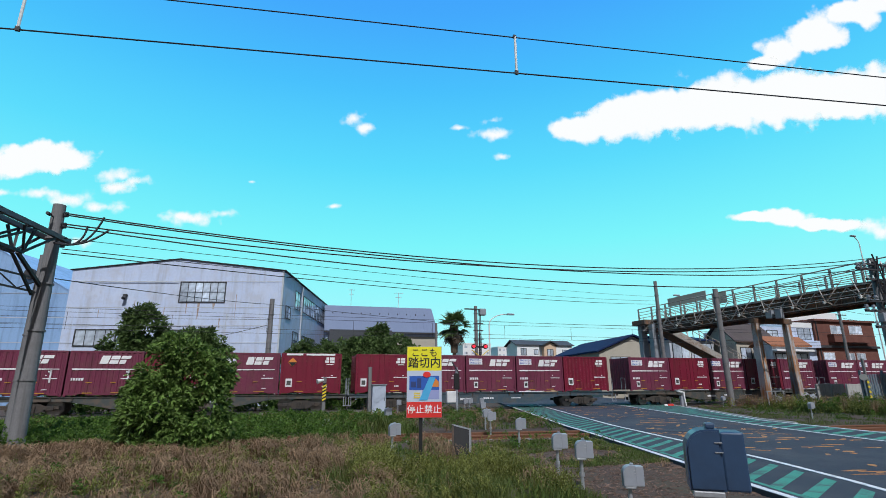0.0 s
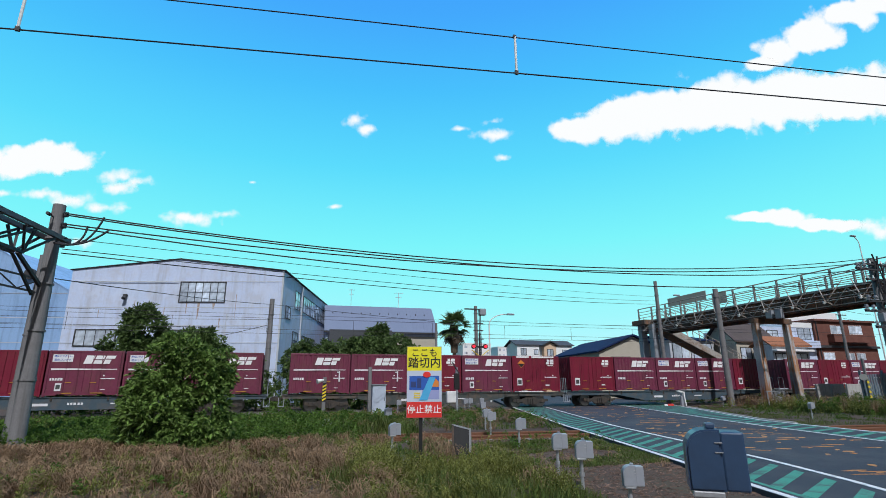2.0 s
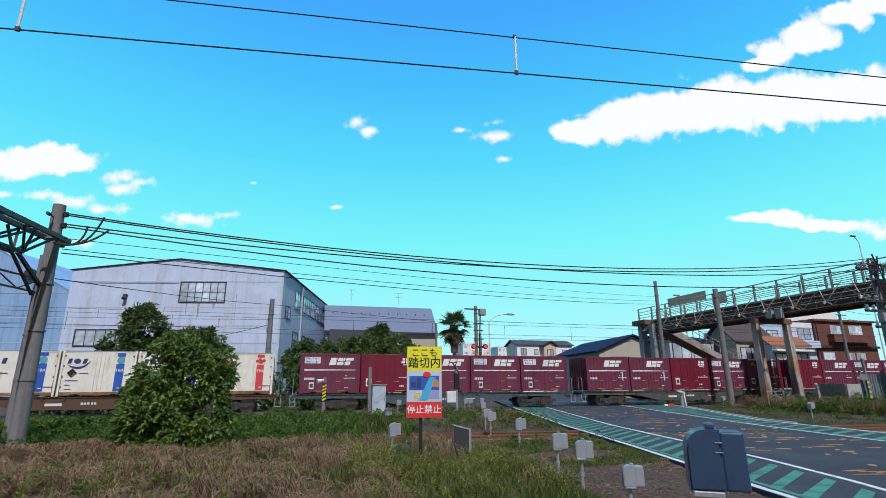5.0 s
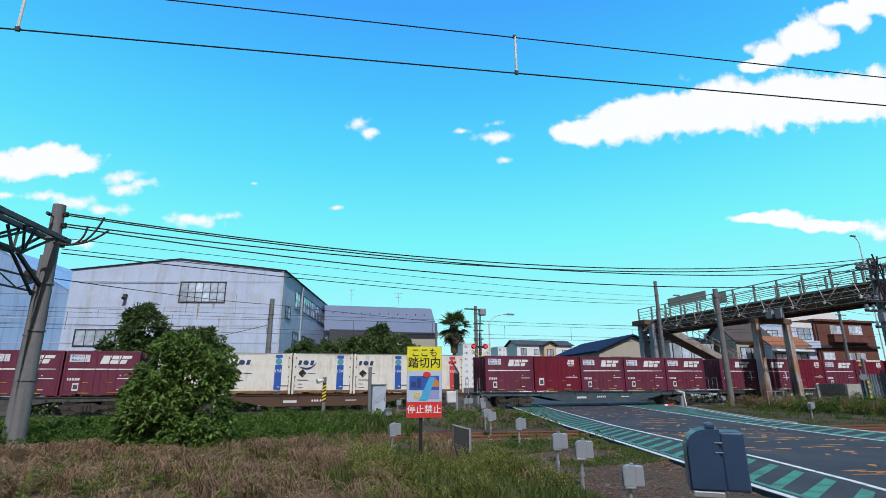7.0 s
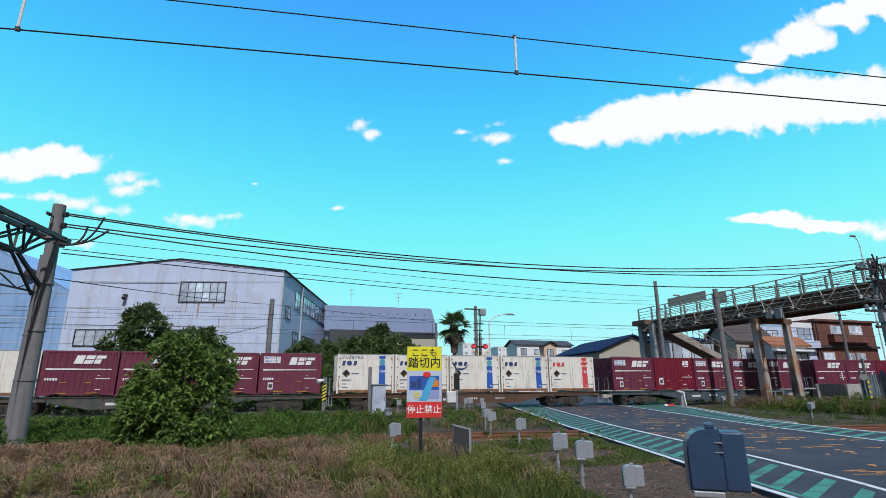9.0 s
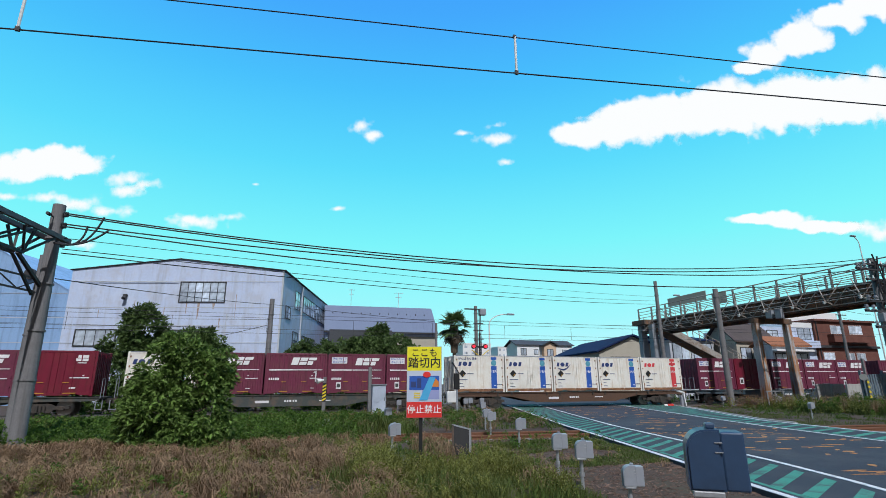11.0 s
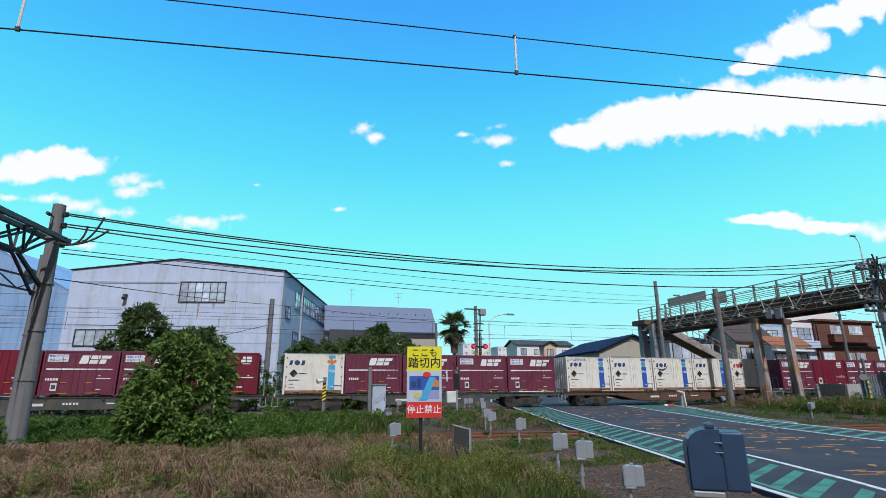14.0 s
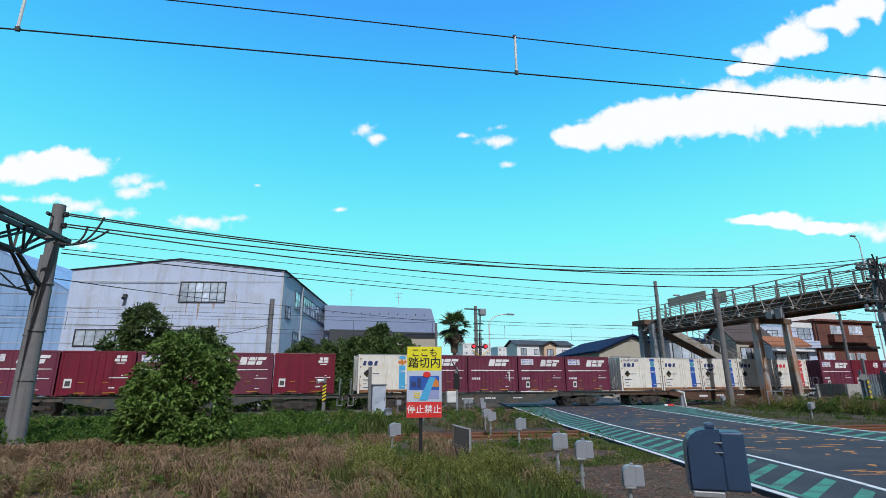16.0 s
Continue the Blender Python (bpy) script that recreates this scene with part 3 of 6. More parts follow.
        if kind == "label":
            part("notice_plate", plates((0.22, 1.2, 1.88, 2.28)), M["plate"], ob, "white notice plate with fine print")
            text_part("環境にやさしい", 0.125, 0.71, 2.18, -0.016, M["blue"], ob, "notice_print")
            text_part("鉄道コンテナ", 0.135, 0.71, 1.98, -0.016, M["blue"], ob, "notice_print")
            part("inspection_plate", plates((0.55, 0.85, 0.3, 0.72)), M["plate"], ob)
            part("inspection_mark", plates((0.6, 0.8, 0.4, 0.62), y=-0.02), M["sill"], ob)
        if kind == "wide":
            part("door_lever", boxes((3.02, 3.10, -0.05, 0, 0.75, 1.42), (2.92, 3.10, -0.05, 0, 1.3, 1.38)), M["plate"], ob)
    else:
        part("mark", moved(mark_small(), 2.65, 1.92), M["white"], ob)
        part("inspection_plate", plates((0.33, 0.72, 0.45, 0.95)), M["plate"], ob)
        part("inspection_mark", plates((0.4, 0.65, 0.55, 0.82), y=-0.02), M["sill"], ob)
        part("owner_lettering", plates((2.5, 3.45, 0.98, 1.04), (3.1, 3.2, 1.1, 1.16), (2.55, 2.85, 0.42, 0.5)), M["plate"], ob)
        if kind == "placard":
            part("diamond_placard", prism(bmesh.new(), [(0.4, 1.95), (0.68, 1.67), (0.96, 1.95), (0.68, 2.23)], "y", -0.016, 0), M["orangep"], ob)
            part("placard_symbol", prism(bmesh.new(), [(0.42, 1.95), (0.68, 1.69), (0.94, 1.95)], "y", -0.022, -0.014), M["black"], ob)
            part("top_stripe", plates((0.3, 1.3, 2.37, 2.48), (1.5, 3.3, 2.37, 2.48), y=-0.02), M["white"], ob)
    part("latch_handles", boxes((0.9, 1.4, -0.02, 0, 0.16, 0.20), (2.3, 2.9, -0.02, 0, 0.16, 0.20), (1.0, 1.3, -0.02, 0, 0.74, 0.77), (2.2, 2.5, -0.02, 0, 0.74, 0.77)), M["ylatch"], ob)
    return ob


LOADS = {"N2": ["label", "label", "plain", "line", "label"], "N": ["label", "plain", "label", "plain", "line"], "P": ["plain", "line", "label", "label", "plain_ribbed"], "Q": ["wide", "wide", "plain", "label", "placard"],
         "R": ["label", "plain", "label", "label", "label"], "W": ["w_blue", "w_blue", "w_swoosh", "w_blue", "w_red"], "B": ["w_light", "line", "wide", "label", "label"], "A": ["label", "plain", "label", "label", "plain"]}


def wagon(sill):
    """A bogie flat wagon; the loads' left edge at x = 0, the loads' floor at z = 0."""
    n, zr = 5 * CL, -FLOOR_Z
    ob = thing("container_wagon", {"sill": "grey-green container flat wagon with grimy bogies", "sill_blue": "slate blue container flat wagon with grimy bogies", "sill_brown": "rusty brown container flat wagon with grimy bogies"}[sill], "freight wagon", "wagons of the train")
    m = M[sill]
    part("deck", boxes((-0.35, n + 0.35, 0.15, 2.3, -0.16, -0.04)), m, ob)
    out = [(-0.3, -0.05), (n + 0.3, -0.05), (n + 0.3, -0.26), (n - 4.2, -0.30), (n - 6.2, -0.68), (6.2, -0.68), (4.2, -0.30), (-0.3, -0.26)]
    for y in (0.10, 2.25):
        bm = prism(bmesh.new(), out, "y", y, y + 0.1)
        part("side_sill", bm, m, ob)
        part("sill_flange", boxes((6.2, n - 6.2, y - 0.06, y + 0.12, -0.71, -0.67), (-0.3, n + 0.3, y - 0.05, y + 0.12, -0.07, -0.03)), m, ob)
    bm = bmesh.new()
    for i in range(1, 5):
        box(bm, i * CL - 0.1, i * CL + 0.06, 0.06, 0.2, -0.05, 0.05)
        box(bm, i * CL - 0.6, i * CL - 0.5, 0.04, 0.12, -0.22, -0.02)
        box(bm, i * CL + 0.45, i * CL + 0.55, 0.04, 0.12, -0.22, -0.02)
    part("twist_locks", bm, M["bogie"], ob)
    part("sill_lettering", boxes((8.9, 9.0, 0.085, 0.1, -0.45, -0.33), (9.05, 9.15, 0.085, 0.1, -0.45, -0.33), (9.2, 9.32, 0.085, 0.1, -0.45, -0.33), (9.4, 9.5, 0.085, 0.1, -0.45, -0.33), (9.55, 9.65, 0.085, 0.1, -0.45, -0.33),
                                (7.2, 8.0, 0.085, 0.1, -0.5, -0.36), (11.0, 11.7, 0.085, 0.1, -0.42, -0.36)), M["plate"], ob)
    for r in ((7.2, 8.6, 0.7, 1.4, -0.75, -0.35), (9.5, 10.6, 0.6, 1.5, -0.7, -0.3), (11.3, 12.2, 0.9, 1.6, -0.62, -0.3)):
        part("brake_cylinder", boxes(r, bevel=0.03), M["bogie"], ob)
    for s, x in ((-1, -0.35), (1, n + 0.35)):
        bm = bmesh.new()
        beam(bm, (x, 1.225, -0.28), (x + s * 0.42, 1.225, -0.28), 0.16)
        box(bm, x + s * 0.38, x + s * 0.62, 1.08, 1.37, -0.42, -0.14)
        part("coupler", bm, M["bogie"], ob)
        bm = tubes([((x, 0.14, -0.1), (x, 0.14, 0.95)), ((x, 0.14, 0.95), (x, 0.62, 0.95)), ((x, 0.62, 0.95), (x, 0.62, -0.1))], 0.02)
        part("handrail", bm, M["grey"], ob)
        part("step", boxes((x - 0.18, x - 0.14, 0.05, 0.1, -0.72, -0.2), (x + 0.14, x + 0.18, 0.05, 0.1, -0.72, -0.2), (x - 0.18, x + 0.18, 0.03, 0.2, -0.74, -0.70)), M["grey"], ob)
    for bx in (2.4, n - 2.4):
        bg = part("bogie", boxes((bx - 0.25, bx + 0.25, 0.3, 2.15, -0.55, -0.3)), M["bogie"], ob)
        for y in (0.12, 2.2):
            bm = prism(bmesh.new(), [(bx - 1.35, -0.50), (bx - 0.65, -0.50), (bx - 0.4, -0.38), (bx + 0.4, -0.38), (bx + 0.65, -0.50), (bx + 1.35, -0.50), (bx + 1.35, -0.66), (bx + 0.7, -0.68), (bx + 0.42, -0.86), (bx - 0.42, -0.86), (bx - 0.7, -0.68), (bx - 1.35, -0.66)], "y", y, y + 0.13)
            part("bogie_frame", bm, M["bogie"], bg)
            for k in (-0.18, 0.0, 0.18):
                part("spring", tube(bmesh.new(), (bx + k, y - 0.03, -0.84), (bx + k, y - 0.03, -0.5), 0.075, seg=10), M["bogie"], bg)
            for k in (-0.95, 0.95):
                part("axle_box", boxes((bx + k - 0.16, bx + k + 0.16, y - 0.08, y + 0.14, -0.74, -0.5), bevel=0.03), M["bogie"], bg)
        for k in (-0.95, 0.95):
            bm = bmesh.new()
            tube(bm, (0, -0.9, 0), (0, 0.9, 0), 0.07, seg=10)
            for s in (-1, 1):
                tube(bm, (0, s * 0.47, 0), (0, s * 0.6, 0), 0.43, seg=24)
                tube(bm, (0, s * 0.44, 0), (0, s * 0.47, 0), 0.455, seg=24)
                tube(bm, (0, s * 0.60, 0), (0, s * 0.63, 0), 0.15, seg=12)
                for q in range(4):
                    a = q * math.pi / 2
                    tube(bm, (0.26 * math.cos(a), s * 0.59, 0.26 * math.sin(a)), (0.26 * math.cos(a), s * 0.612, 0.26 * math.sin(a)), 0.035, seg=6)
            ws = part("wheelset", bm, M["steel"], bg, "worn steel wheelset")
            ws.matrix_local = pose(bx + k, 1.23, zr + 0.43)
    return ob


def train():
    kinds, sills = {}, {}
    order = {"N2": "sill", "N": "sill", "P": "sill_blue", "Q": "sill", "R": "sill_blue", "W": "sill_brown", "B": "sill", "A": "sill"}
    for name, x in WAGONS:
        s = order[name]
        if s not in sills:
            sills[s] = w = wagon(s)
        else:
            w = copy_thing(sills[s], Matrix())
        MOVERS.append((w, x, 0.0))
        for c in w.children:
            if c.name.startswith("bogie"):
                WHEELSETS.extend(k for k in c.children if k.name.startswith("wheelset"))
        for i, k in enumerate(LOADS[name]):
            if k not in kinds:
                kinds[k] = c = container(k)
            else:
                c = copy_thing(kinds[k], Matrix())
            if name == "W" and i == 0:
                FIRST_WHITE.append(c)
            MOVERS.append((c, x + i * CL + 0.04, 0.0))


train()

# ---- buildings ----
def frame_of(origin, u):
    u = Vector((u[0], u[1], 0)).normalized()
    return Matrix.Translation(origin) @ Matrix.Rotation(math.atan2(u.y, u.x), 4, "Z")


def window(parent, x0, x1, z0, z1, y, cols, rows, side=False, frame_mat=None, bar=0.07, name="window"):
    """A glazed window set into a wall whose face lies at y (or at x = y for a side wall)."""
    def bx(a0, a1, d0, d1, h0, h1):
        return (d0, d1, a0, a1, h0, h1) if side else (a0, a1, d0, d1, h0, h1)
    s = 1 if side else -1
    fr = bmesh.new()
    for a0, a1, h0, h1 in ((x0 - bar, x1 + bar, z0 - bar, z0), (x0 - bar, x1 + bar, z1, z1 + bar), (x0 - bar, x0, z0, z1), (x1, x1 + bar, z0, z1)):
        box(fr, *bx(a0, a1, y + s * 0.06, y - s * 0.04, h0, h1))
    for i in range(1, cols):
        x = x0 + (x1 - x0) * i / cols
        box(fr, *bx(x - 0.03, x + 0.03, y + s * 0.05, y - s * 0.04, z0, z1))
    for j in range(1, rows):
        z = z0 + (z1 - z0) * j / rows
        box(fr, *bx(x0, x1, y + s * 0.045, y - s * 0.04, z - 0.03, z + 0.03))
    f = part(name, fr, frame_mat or M["dark"], parent)
    me = None
    for i in range(cols):
        for j in range(rows):
            a0, a1 = x0 + (x1 - x0) * i / cols + 0.02, x0 + (x1 - x0) * (i + 1) / cols - 0.02
            h0, h1 = z0 + (z1 - z0) * j / rows + 0.02, z0 + (z1 - z0) * (j + 1) / rows - 0.02
            if me is None:
                p = part("pane", boxes(bx(0, a1 - a0, -0.008, 0.008, 0, h1 - h0)), glass, f)
                me = p.data
            else:
                p = new("pane", me)
                p.parent = f
            p.location = (y + s * 0.02, a0, h0) if side else (a0, y + s * 0.02, h0)
    return f


M["roof_brown"] = mat("brown_tile_roof", (0.075, 0.055, 0.05), 0.75, grain=10, var=0.25, bump=0.2)
M["roof_orange"] = mat("orange_tile_roof", (0.30, 0.115, 0.05), 0.75, grain=10, var=0.25, bump=0.2)
M["streak"] = mat("rust_run", (0.40, 0.33, 0.31), 0.9, grain=8, var=0.25, bump=0, stain=(0.28, 0.16, 0.10), stain_amt=0.6, stain_scale=3)


def factory():
    ob = thing("factory_building", "pale lavender-grey factory hall with low gabled roof and rust streaks", "building", m=frame_of((-20.2, 55, -0.2), (19.3, -5)))
    W, D, E_, R_ = 19.94, 25.4, 12.5, 13.6
    bm = prism(bmesh.new(), [(0, 0), (W, 0), (W, E_), (W / 2, R_), (0, E_)], "y", 0, D)
    part("wall", bm, M["wall"], ob)
    bm = bmesh.new()
    for s in (0, 1):
        pts = [(-0.2, E_ + 0.01), (W / 2, R_ + 0.03), (W / 2, R_ + 0.10), (-0.2, E_ + 0.08)]
        prism(bm, [(W - p[0], p[1]) for p in pts] if s else pts, "y", -0.12, D + 0.3)
    part("roof", bm, M["dark"], ob)
    # cladding joints
    for z in (3.2, 5.6, 7.2, 8.9, 11.4):
        part("cladding_joint", boxes((0.02, W - 0.02, -0.03, 0.02, z, z + 0.05)), M["wall2"], ob)
    part("corner_trim", boxes((W - 0.14, W + 0.03, -0.03, 0.14, 0, E_)), M["wall2"], ob)
    window(ob, 10.33, 14.47, 9.48, 11.32, 0, 6, 2, bar=0.1)
    window(ob, 1.3, 4.9, 5.4, 6.8, 0, 4, 1, bar=0.1)
    window(ob, 10.0, 13.4, 5.4, 6.75, 0, 4, 1, bar=0.1)
    for a, b, z0, z1, c in ((4.9, 6.9, 9.6, 11.4, 2), (1.4, 3.2, 8.2, 9.3, 2), (8.5, 14.6, 9.7, 11.45, 6), (15.4, 21.4, 9.7, 11.45, 6), (4.7, 6.7, 5.5, 7.1, 2), (8.8, 15.5, 5.6, 7.05, 6), (1.0, 3.6, 1.2, 2.6, 2)):
        window(ob, a, b, z0, z1, W, c, 2, side=True)
    bm = bmesh.new()
    tube(bm, (W + 0.12, 7.5, 0), (W + 0.12, 7.5, E_ - 0.1), 0.08)
    part("downpipe", bm, M["wall2"], ob)
    bm = boxes((5.2, 5.5, -0.35, -0.02, 9.95, 10.15), bevel=0.03)
    tube(bm, (5.35, -0.3, 9.9), (5.35, -0.42, 9.7), 0.16, 0.2)
    part("wall_lamp", bm, M["dark"], ob)
    for x, z0, z1, w in ((12.1, 7.9, 9.36, 0.16), (11.0, 8.4, 9.36, 0.10), (13.5, 8.8, 9.36, 0.2), (14.2, 6.9, 7.9, 0.08), (9.0, 8.2, 9.0, 0.06), (3.0, 8.0, 8.7, 0.07), (6.2, 8.9, 9.6, 0.05), (15.6, 7.9, 10.2, 0.05)):
        bm = prism(bmesh.new(), [(x, z0), (x + w * 0.3, z0 - 0.1), (x + w * 0.6, z0 + 0.2), (x + w, z1), (x - w * 0.4, z1)], "y", -0.006, 0.01)
        part("rust_streak", bm, M["streak"], ob)
    bm = tubes([((0.9, -0.08, 11.35), (10.0, -0.08, 11.35)), ((14.9, -0.1, 2.0), (14.9, -0.1, 8.3))], 0.03)
    part("conduit", bm, M["wall2"], ob)


factory()


def hall():
    ob = thing("workshop_hall", "grey metal-roofed workshop hall behind hedge trees", "building", m=pose(4.4, 66, -0.2, 0, 0, -2))
    W, D = 14.4, 16
    bm = prism(bmesh.new(), [(0, 0), (D, 0), (D, 6.2), (3.5, 12.0), (0, 8.6)], "x", 0, W)
    part("wall", bm, M["wall"], ob)
    bm = prism(bmesh.new(), [(-0.4, 8.35), (3.5, 12.1), (D + 0.4, 6.1), (D + 0.4, 6.25), (3.5, 12.25), (-0.4, 8.5)], "x", -0.2, W + 0.25)
    part("roof", bm, M["roof"], ob)
    bm = bmesh.new()
    for i in range(30):
        prism(bm, [(-0.4, 8.48), (3.5, 12.23), (3.5, 12.29), (-0.4, 8.54)], "x", 0.1 + i * 0.49, 0.15 + i * 0.49)
    part("roof_ribs", bm, M["roof"], ob)
    for i in range(11):
        part("snow_guard", boxes((0.8 + 1.25 * i, 0.92 + 1.25 * i, 2.2, 2.32, 11.0, 11.2)), M["dark"], ob)
    for x, h, w in ((3.3, 2.6, 0.9), (9.9, 2.4, 1.3)):
        bm = tubes([((x, 3.6, 12.0), (x, 3.6, 12.0 + h)), ((x - w / 2, 3.6, 11.9 + h), (x + w / 2, 3.6, 11.9 + h)), ((x - w / 3, 3.6, 11.3 + h), (x + w / 3, 3.6, 11.3 + h))], 0.03)
        part("roof_aerial", bm, M["wall2"], ob)
    part("lean_to", boxes((0.3, 7.8, -4.5, 0.0, 6.0, 8.2)), M["roof_dark"], ob)
    for x in (0.4, 3.9, 7.6):
        part("post", boxes((x, x + 0.14, -4.5, -4.36, 0, 6.0)), M["grey"], ob)
    part("gutter", boxes((-0.2, W + 0.2, -0.52, -0.4, 8.25, 8.4)), M["dark"], ob)
    part("side_wall_panel", boxes((8.2, W + 0.02, -0.03, -0.004, 0, 7.9)), M["beige"], ob, "cream sheet wall panel under the eaves")


hall()


def left_hall():
    ob = thing("blue_warehouse", "blue-grey clad warehouse with a sloping roof edge", "building", m=frame_of((-21.9, 60, -0.2), (-12, 3)) @ pose(0, 0, 0))
    bm = prism(bmesh.new(), [(0, 0), (0, 11.2), (9, 16.2), (18, 11.2), (18, 0)], "y", -22, 0)
    part("wall", bm, M["wall_blue"], ob)
    bm = bmesh.new()
    prism(bm, [(-0.1, 11.15), (9, 16.2), (9, 16.3), (-0.1, 11.25)], "y", -22.1, 0.06)
    prism(bm, [(18.1, 11.15), (9, 16.2), (9, 16.3), (18.1, 11.25)], "y", -22.1, 0.06)
    part("roof", bm, M["wall_blue"], ob)
    for z in (3.5, 6.0, 8.5, 11.0):
        part("cladding_joint", boxes((0.2, 17.8, 0.0, 0.03, z, z + 0.06)), M["wall2"], ob)
    bm = bmesh.new()
    tube(bm, (4.2, 0.05, 13.0), (4.2, 0.4, 13.0), 0.55, seg=20)
    part("wall_fan", bm, M["dark"], ob)


left_hall()


def house(x, y, w, d, wall_h, ridge_h, wall, roof, label, rz=0, axis="x", wins=()):
    ob = thing("house", label, "house", "houses behind the railway", m=pose(x, y, -0.2, 0, 0, rz))
    if axis == "x":
        prof, lo, hi = [(0, 0), (d, 0), (d, wall_h), (d / 2, ridge_h), (0, wall_h)], 0, w
        rp = [(-0.25, wall_h - 0.02), (d / 2, ridge_h + 0.12), (d + 0.25, wall_h - 0.02), (d + 0.25, wall_h + 0.15), (d / 2, ridge_h + 0.32), (-0.25, wall_h + 0.15)]
    else:
        prof, lo, hi = [(0, 0), (w, 0), (w, wall_h), (w / 2, ridge_h), (0, wall_h)], 0, d
        rp = [(-0.5, wall_h - 0.05), (w / 2, ridge_h + 0.12), (w + 0.5, wall_h - 0.05), (w + 0.5, wall_h + 0.15), (w / 2, ridge_h + 0.32), (-0.5, wall_h + 0.15)]
    part("wall", prism(bmesh.new(), prof, axis, lo, hi), wall, ob)
    part("roof", prism(bmesh.new(), rp, axis, lo - 0.4, hi + 0.4), roof, ob)
    for a, b, z0, z1 in wins:
        window(ob, a, b, z0, z1, 0, 2, 1)
    return ob


house(42.2, 90, 12.0, 5, 9.0, 9.9, M["white"], M["roof_dark"], "white two-storey house with dark tiled roof", 0, "x", ((0.8, 1.9, 7.2, 8.4), (3.6, 4.4, 7.3, 8.2), (9.8, 10.8, 7.2, 8.2)))
pw = house(47.4, 88.9, 2.6, 4, 8.9, 9.6, M["peach"], M["roof_dark"], "peach-coloured house wing with a small balcony", 0, "y", ((0.7, 1.9, 7.0, 8.2),))
house(38.68, 57.73, 9.6, 16, 5.75, 7.75, M["beige"], M["roof_blue"], "beige house with a large blue sheet roof", -8.8, "y", ((1.6, 4.2, 4.0, 5.1), (6.0, 8.0, 4.0, 5.1)))
house(45.8, 53, 6.8, 8, 7.0, 7.6, M["wall2"], M["roof_blue"], "pale grey house with large windows beyond the stairs", 0, "x", ((0.4, 3.1, 2.6, 6.7), (3.6, 6.4, 2.6, 6.7)))
house(53.2, 50, 6.3, 5, 6.7, 9.1, M["beige"], M["roof_brown"], "beige house with steep dark brown roof beyond the footbridge", 0, "x", ((0.6, 2.2, 4.2, 6.0), (2.8, 4.0, 4.2, 6.0), (4.6, 5.9, 4.2, 6.0)))
shop = house(54.9, 46.6, 5.7, 2.6, 5.95, 6.95, M["wall2"], M["roof_orange"], "low grey house with an orange-brown tiled roof", 0, "x", ((0.4, 2.4, 3.4, 5.1), (3.2, 5.3, 3.4, 5.1)))
part("awning", boxes((-0.1, 5.8, -0.7, -0.06, 5.35, 5.6), bevel=0.03), M["white"], shop, "white awning under the eaves")


def block(x, y, w, d, h, wall, label, rz=0, floors=3, cols=4, white_top=False):
    ob = thing("apartment_block", label, "building", "", m=pose(x, y, -0.2, 0, 0, rz))
    part("wall", boxes((0, w, 0, d, 0, h)), wall, ob)
    part("parapet", boxes((-0.15, w + 0.15, -0.15, d + 0.15, h, h + 0.5)), M["white"] if white_top else wall, ob)
    fh = h / floors
    for i in range(floors):
        if wall is M["brick"]:
            part("balcony", boxes((-0.1, w, -0.9, 0.0, i * fh - 0.15, i * fh + 0.9)) if i else boxes((0, w, -0.05, 0, 0, 0.9)), wall, ob)
        for j in range(cols):
            a = (j + 0.25) * w / cols
            window(ob, a, a + 0.40 * w / cols, i * fh + 1.15, i * fh + 2.3, 0, 2, 1, frame_mat=M["plate"])
    return ob


def brick_block():
    """A three-storey block whose top floor has a long balcony under two wide windows."""
    ob = thing("apartment_block", "brown brick apartment block with a long balcony", "building", m=pose(80.1, 60, -0.2))
    part("wall", boxes((0, 13.2, 0, 12, 0, 11.3)), M["brick"], ob)
    part("cornice", boxes((-0.2, 13.4, -0.35, 12.2, 11.3, 11.62)), M["brick"], ob)
    part("roof_terrace", boxes((-3.5, 12.6, 5, 11.8, 11.63, 13.6)), M["white"], ob, "white rooftop terrace wall set back")
    part("balcony", boxes((2.5, 11.1, -1.1, -0.004, 7.95, 9.2)), M["brick"], ob)
    part("string_course", boxes((-0.1, 13.3, -0.4, -0.004, 7.1, 7.45)), M["dark"], ob)
    part("balcony", boxes((1.0, 12.8, -0.9, -0.004, 3.6, 4.9)), M["brick"], ob)
    for a, b, z0, z1 in ((3.5, 6.3, 9.35, 10.6), (7.6, 10.4, 9.4, 10.7), (5.8, 7.6, 5.0, 6.3), (8.2, 10.0, 5.0, 6.3), (1.0, 3.2, 5.0, 6.3)):
        window(ob, a, b, z0, z1, 0, 2, 1, frame_mat=M["plate"])
    part("downpipe", tube(bmesh.new(), (0.4, -0.12, 0), (0.4, -0.12, 11.2), 0.07), M["dark"], ob)


brick_block()


def lavender_block():
    ob = thing("apartment_block", "pale lavender-grey three-storey block with a stepped parapet", "building", m=pose(69.0, 60.3, -0.2))
    part("wall", boxes((0, 11.0, 0, 11, 0, 10.2)), M["wall"], ob)
    part("parapet", boxes((5.2, 11.05, -0.06, 11.05, 10.2, 11.0)), M["white"], ob)
    part("balcony", boxes((4.6, 10.9, -1.0, -0.004, 7.0, 8.1)), M["wall"], ob)
    for a, b, z0, z1 in ((1.5, 3.6, 8.3, 9.6), (7.8, 10.4, 8.4, 10.0), (1.0, 3.4, 4.6, 6.0), (5.6, 8.0, 4.6, 6.0)):
        window(ob, a, b, z0, z1, 0, 2, 1)


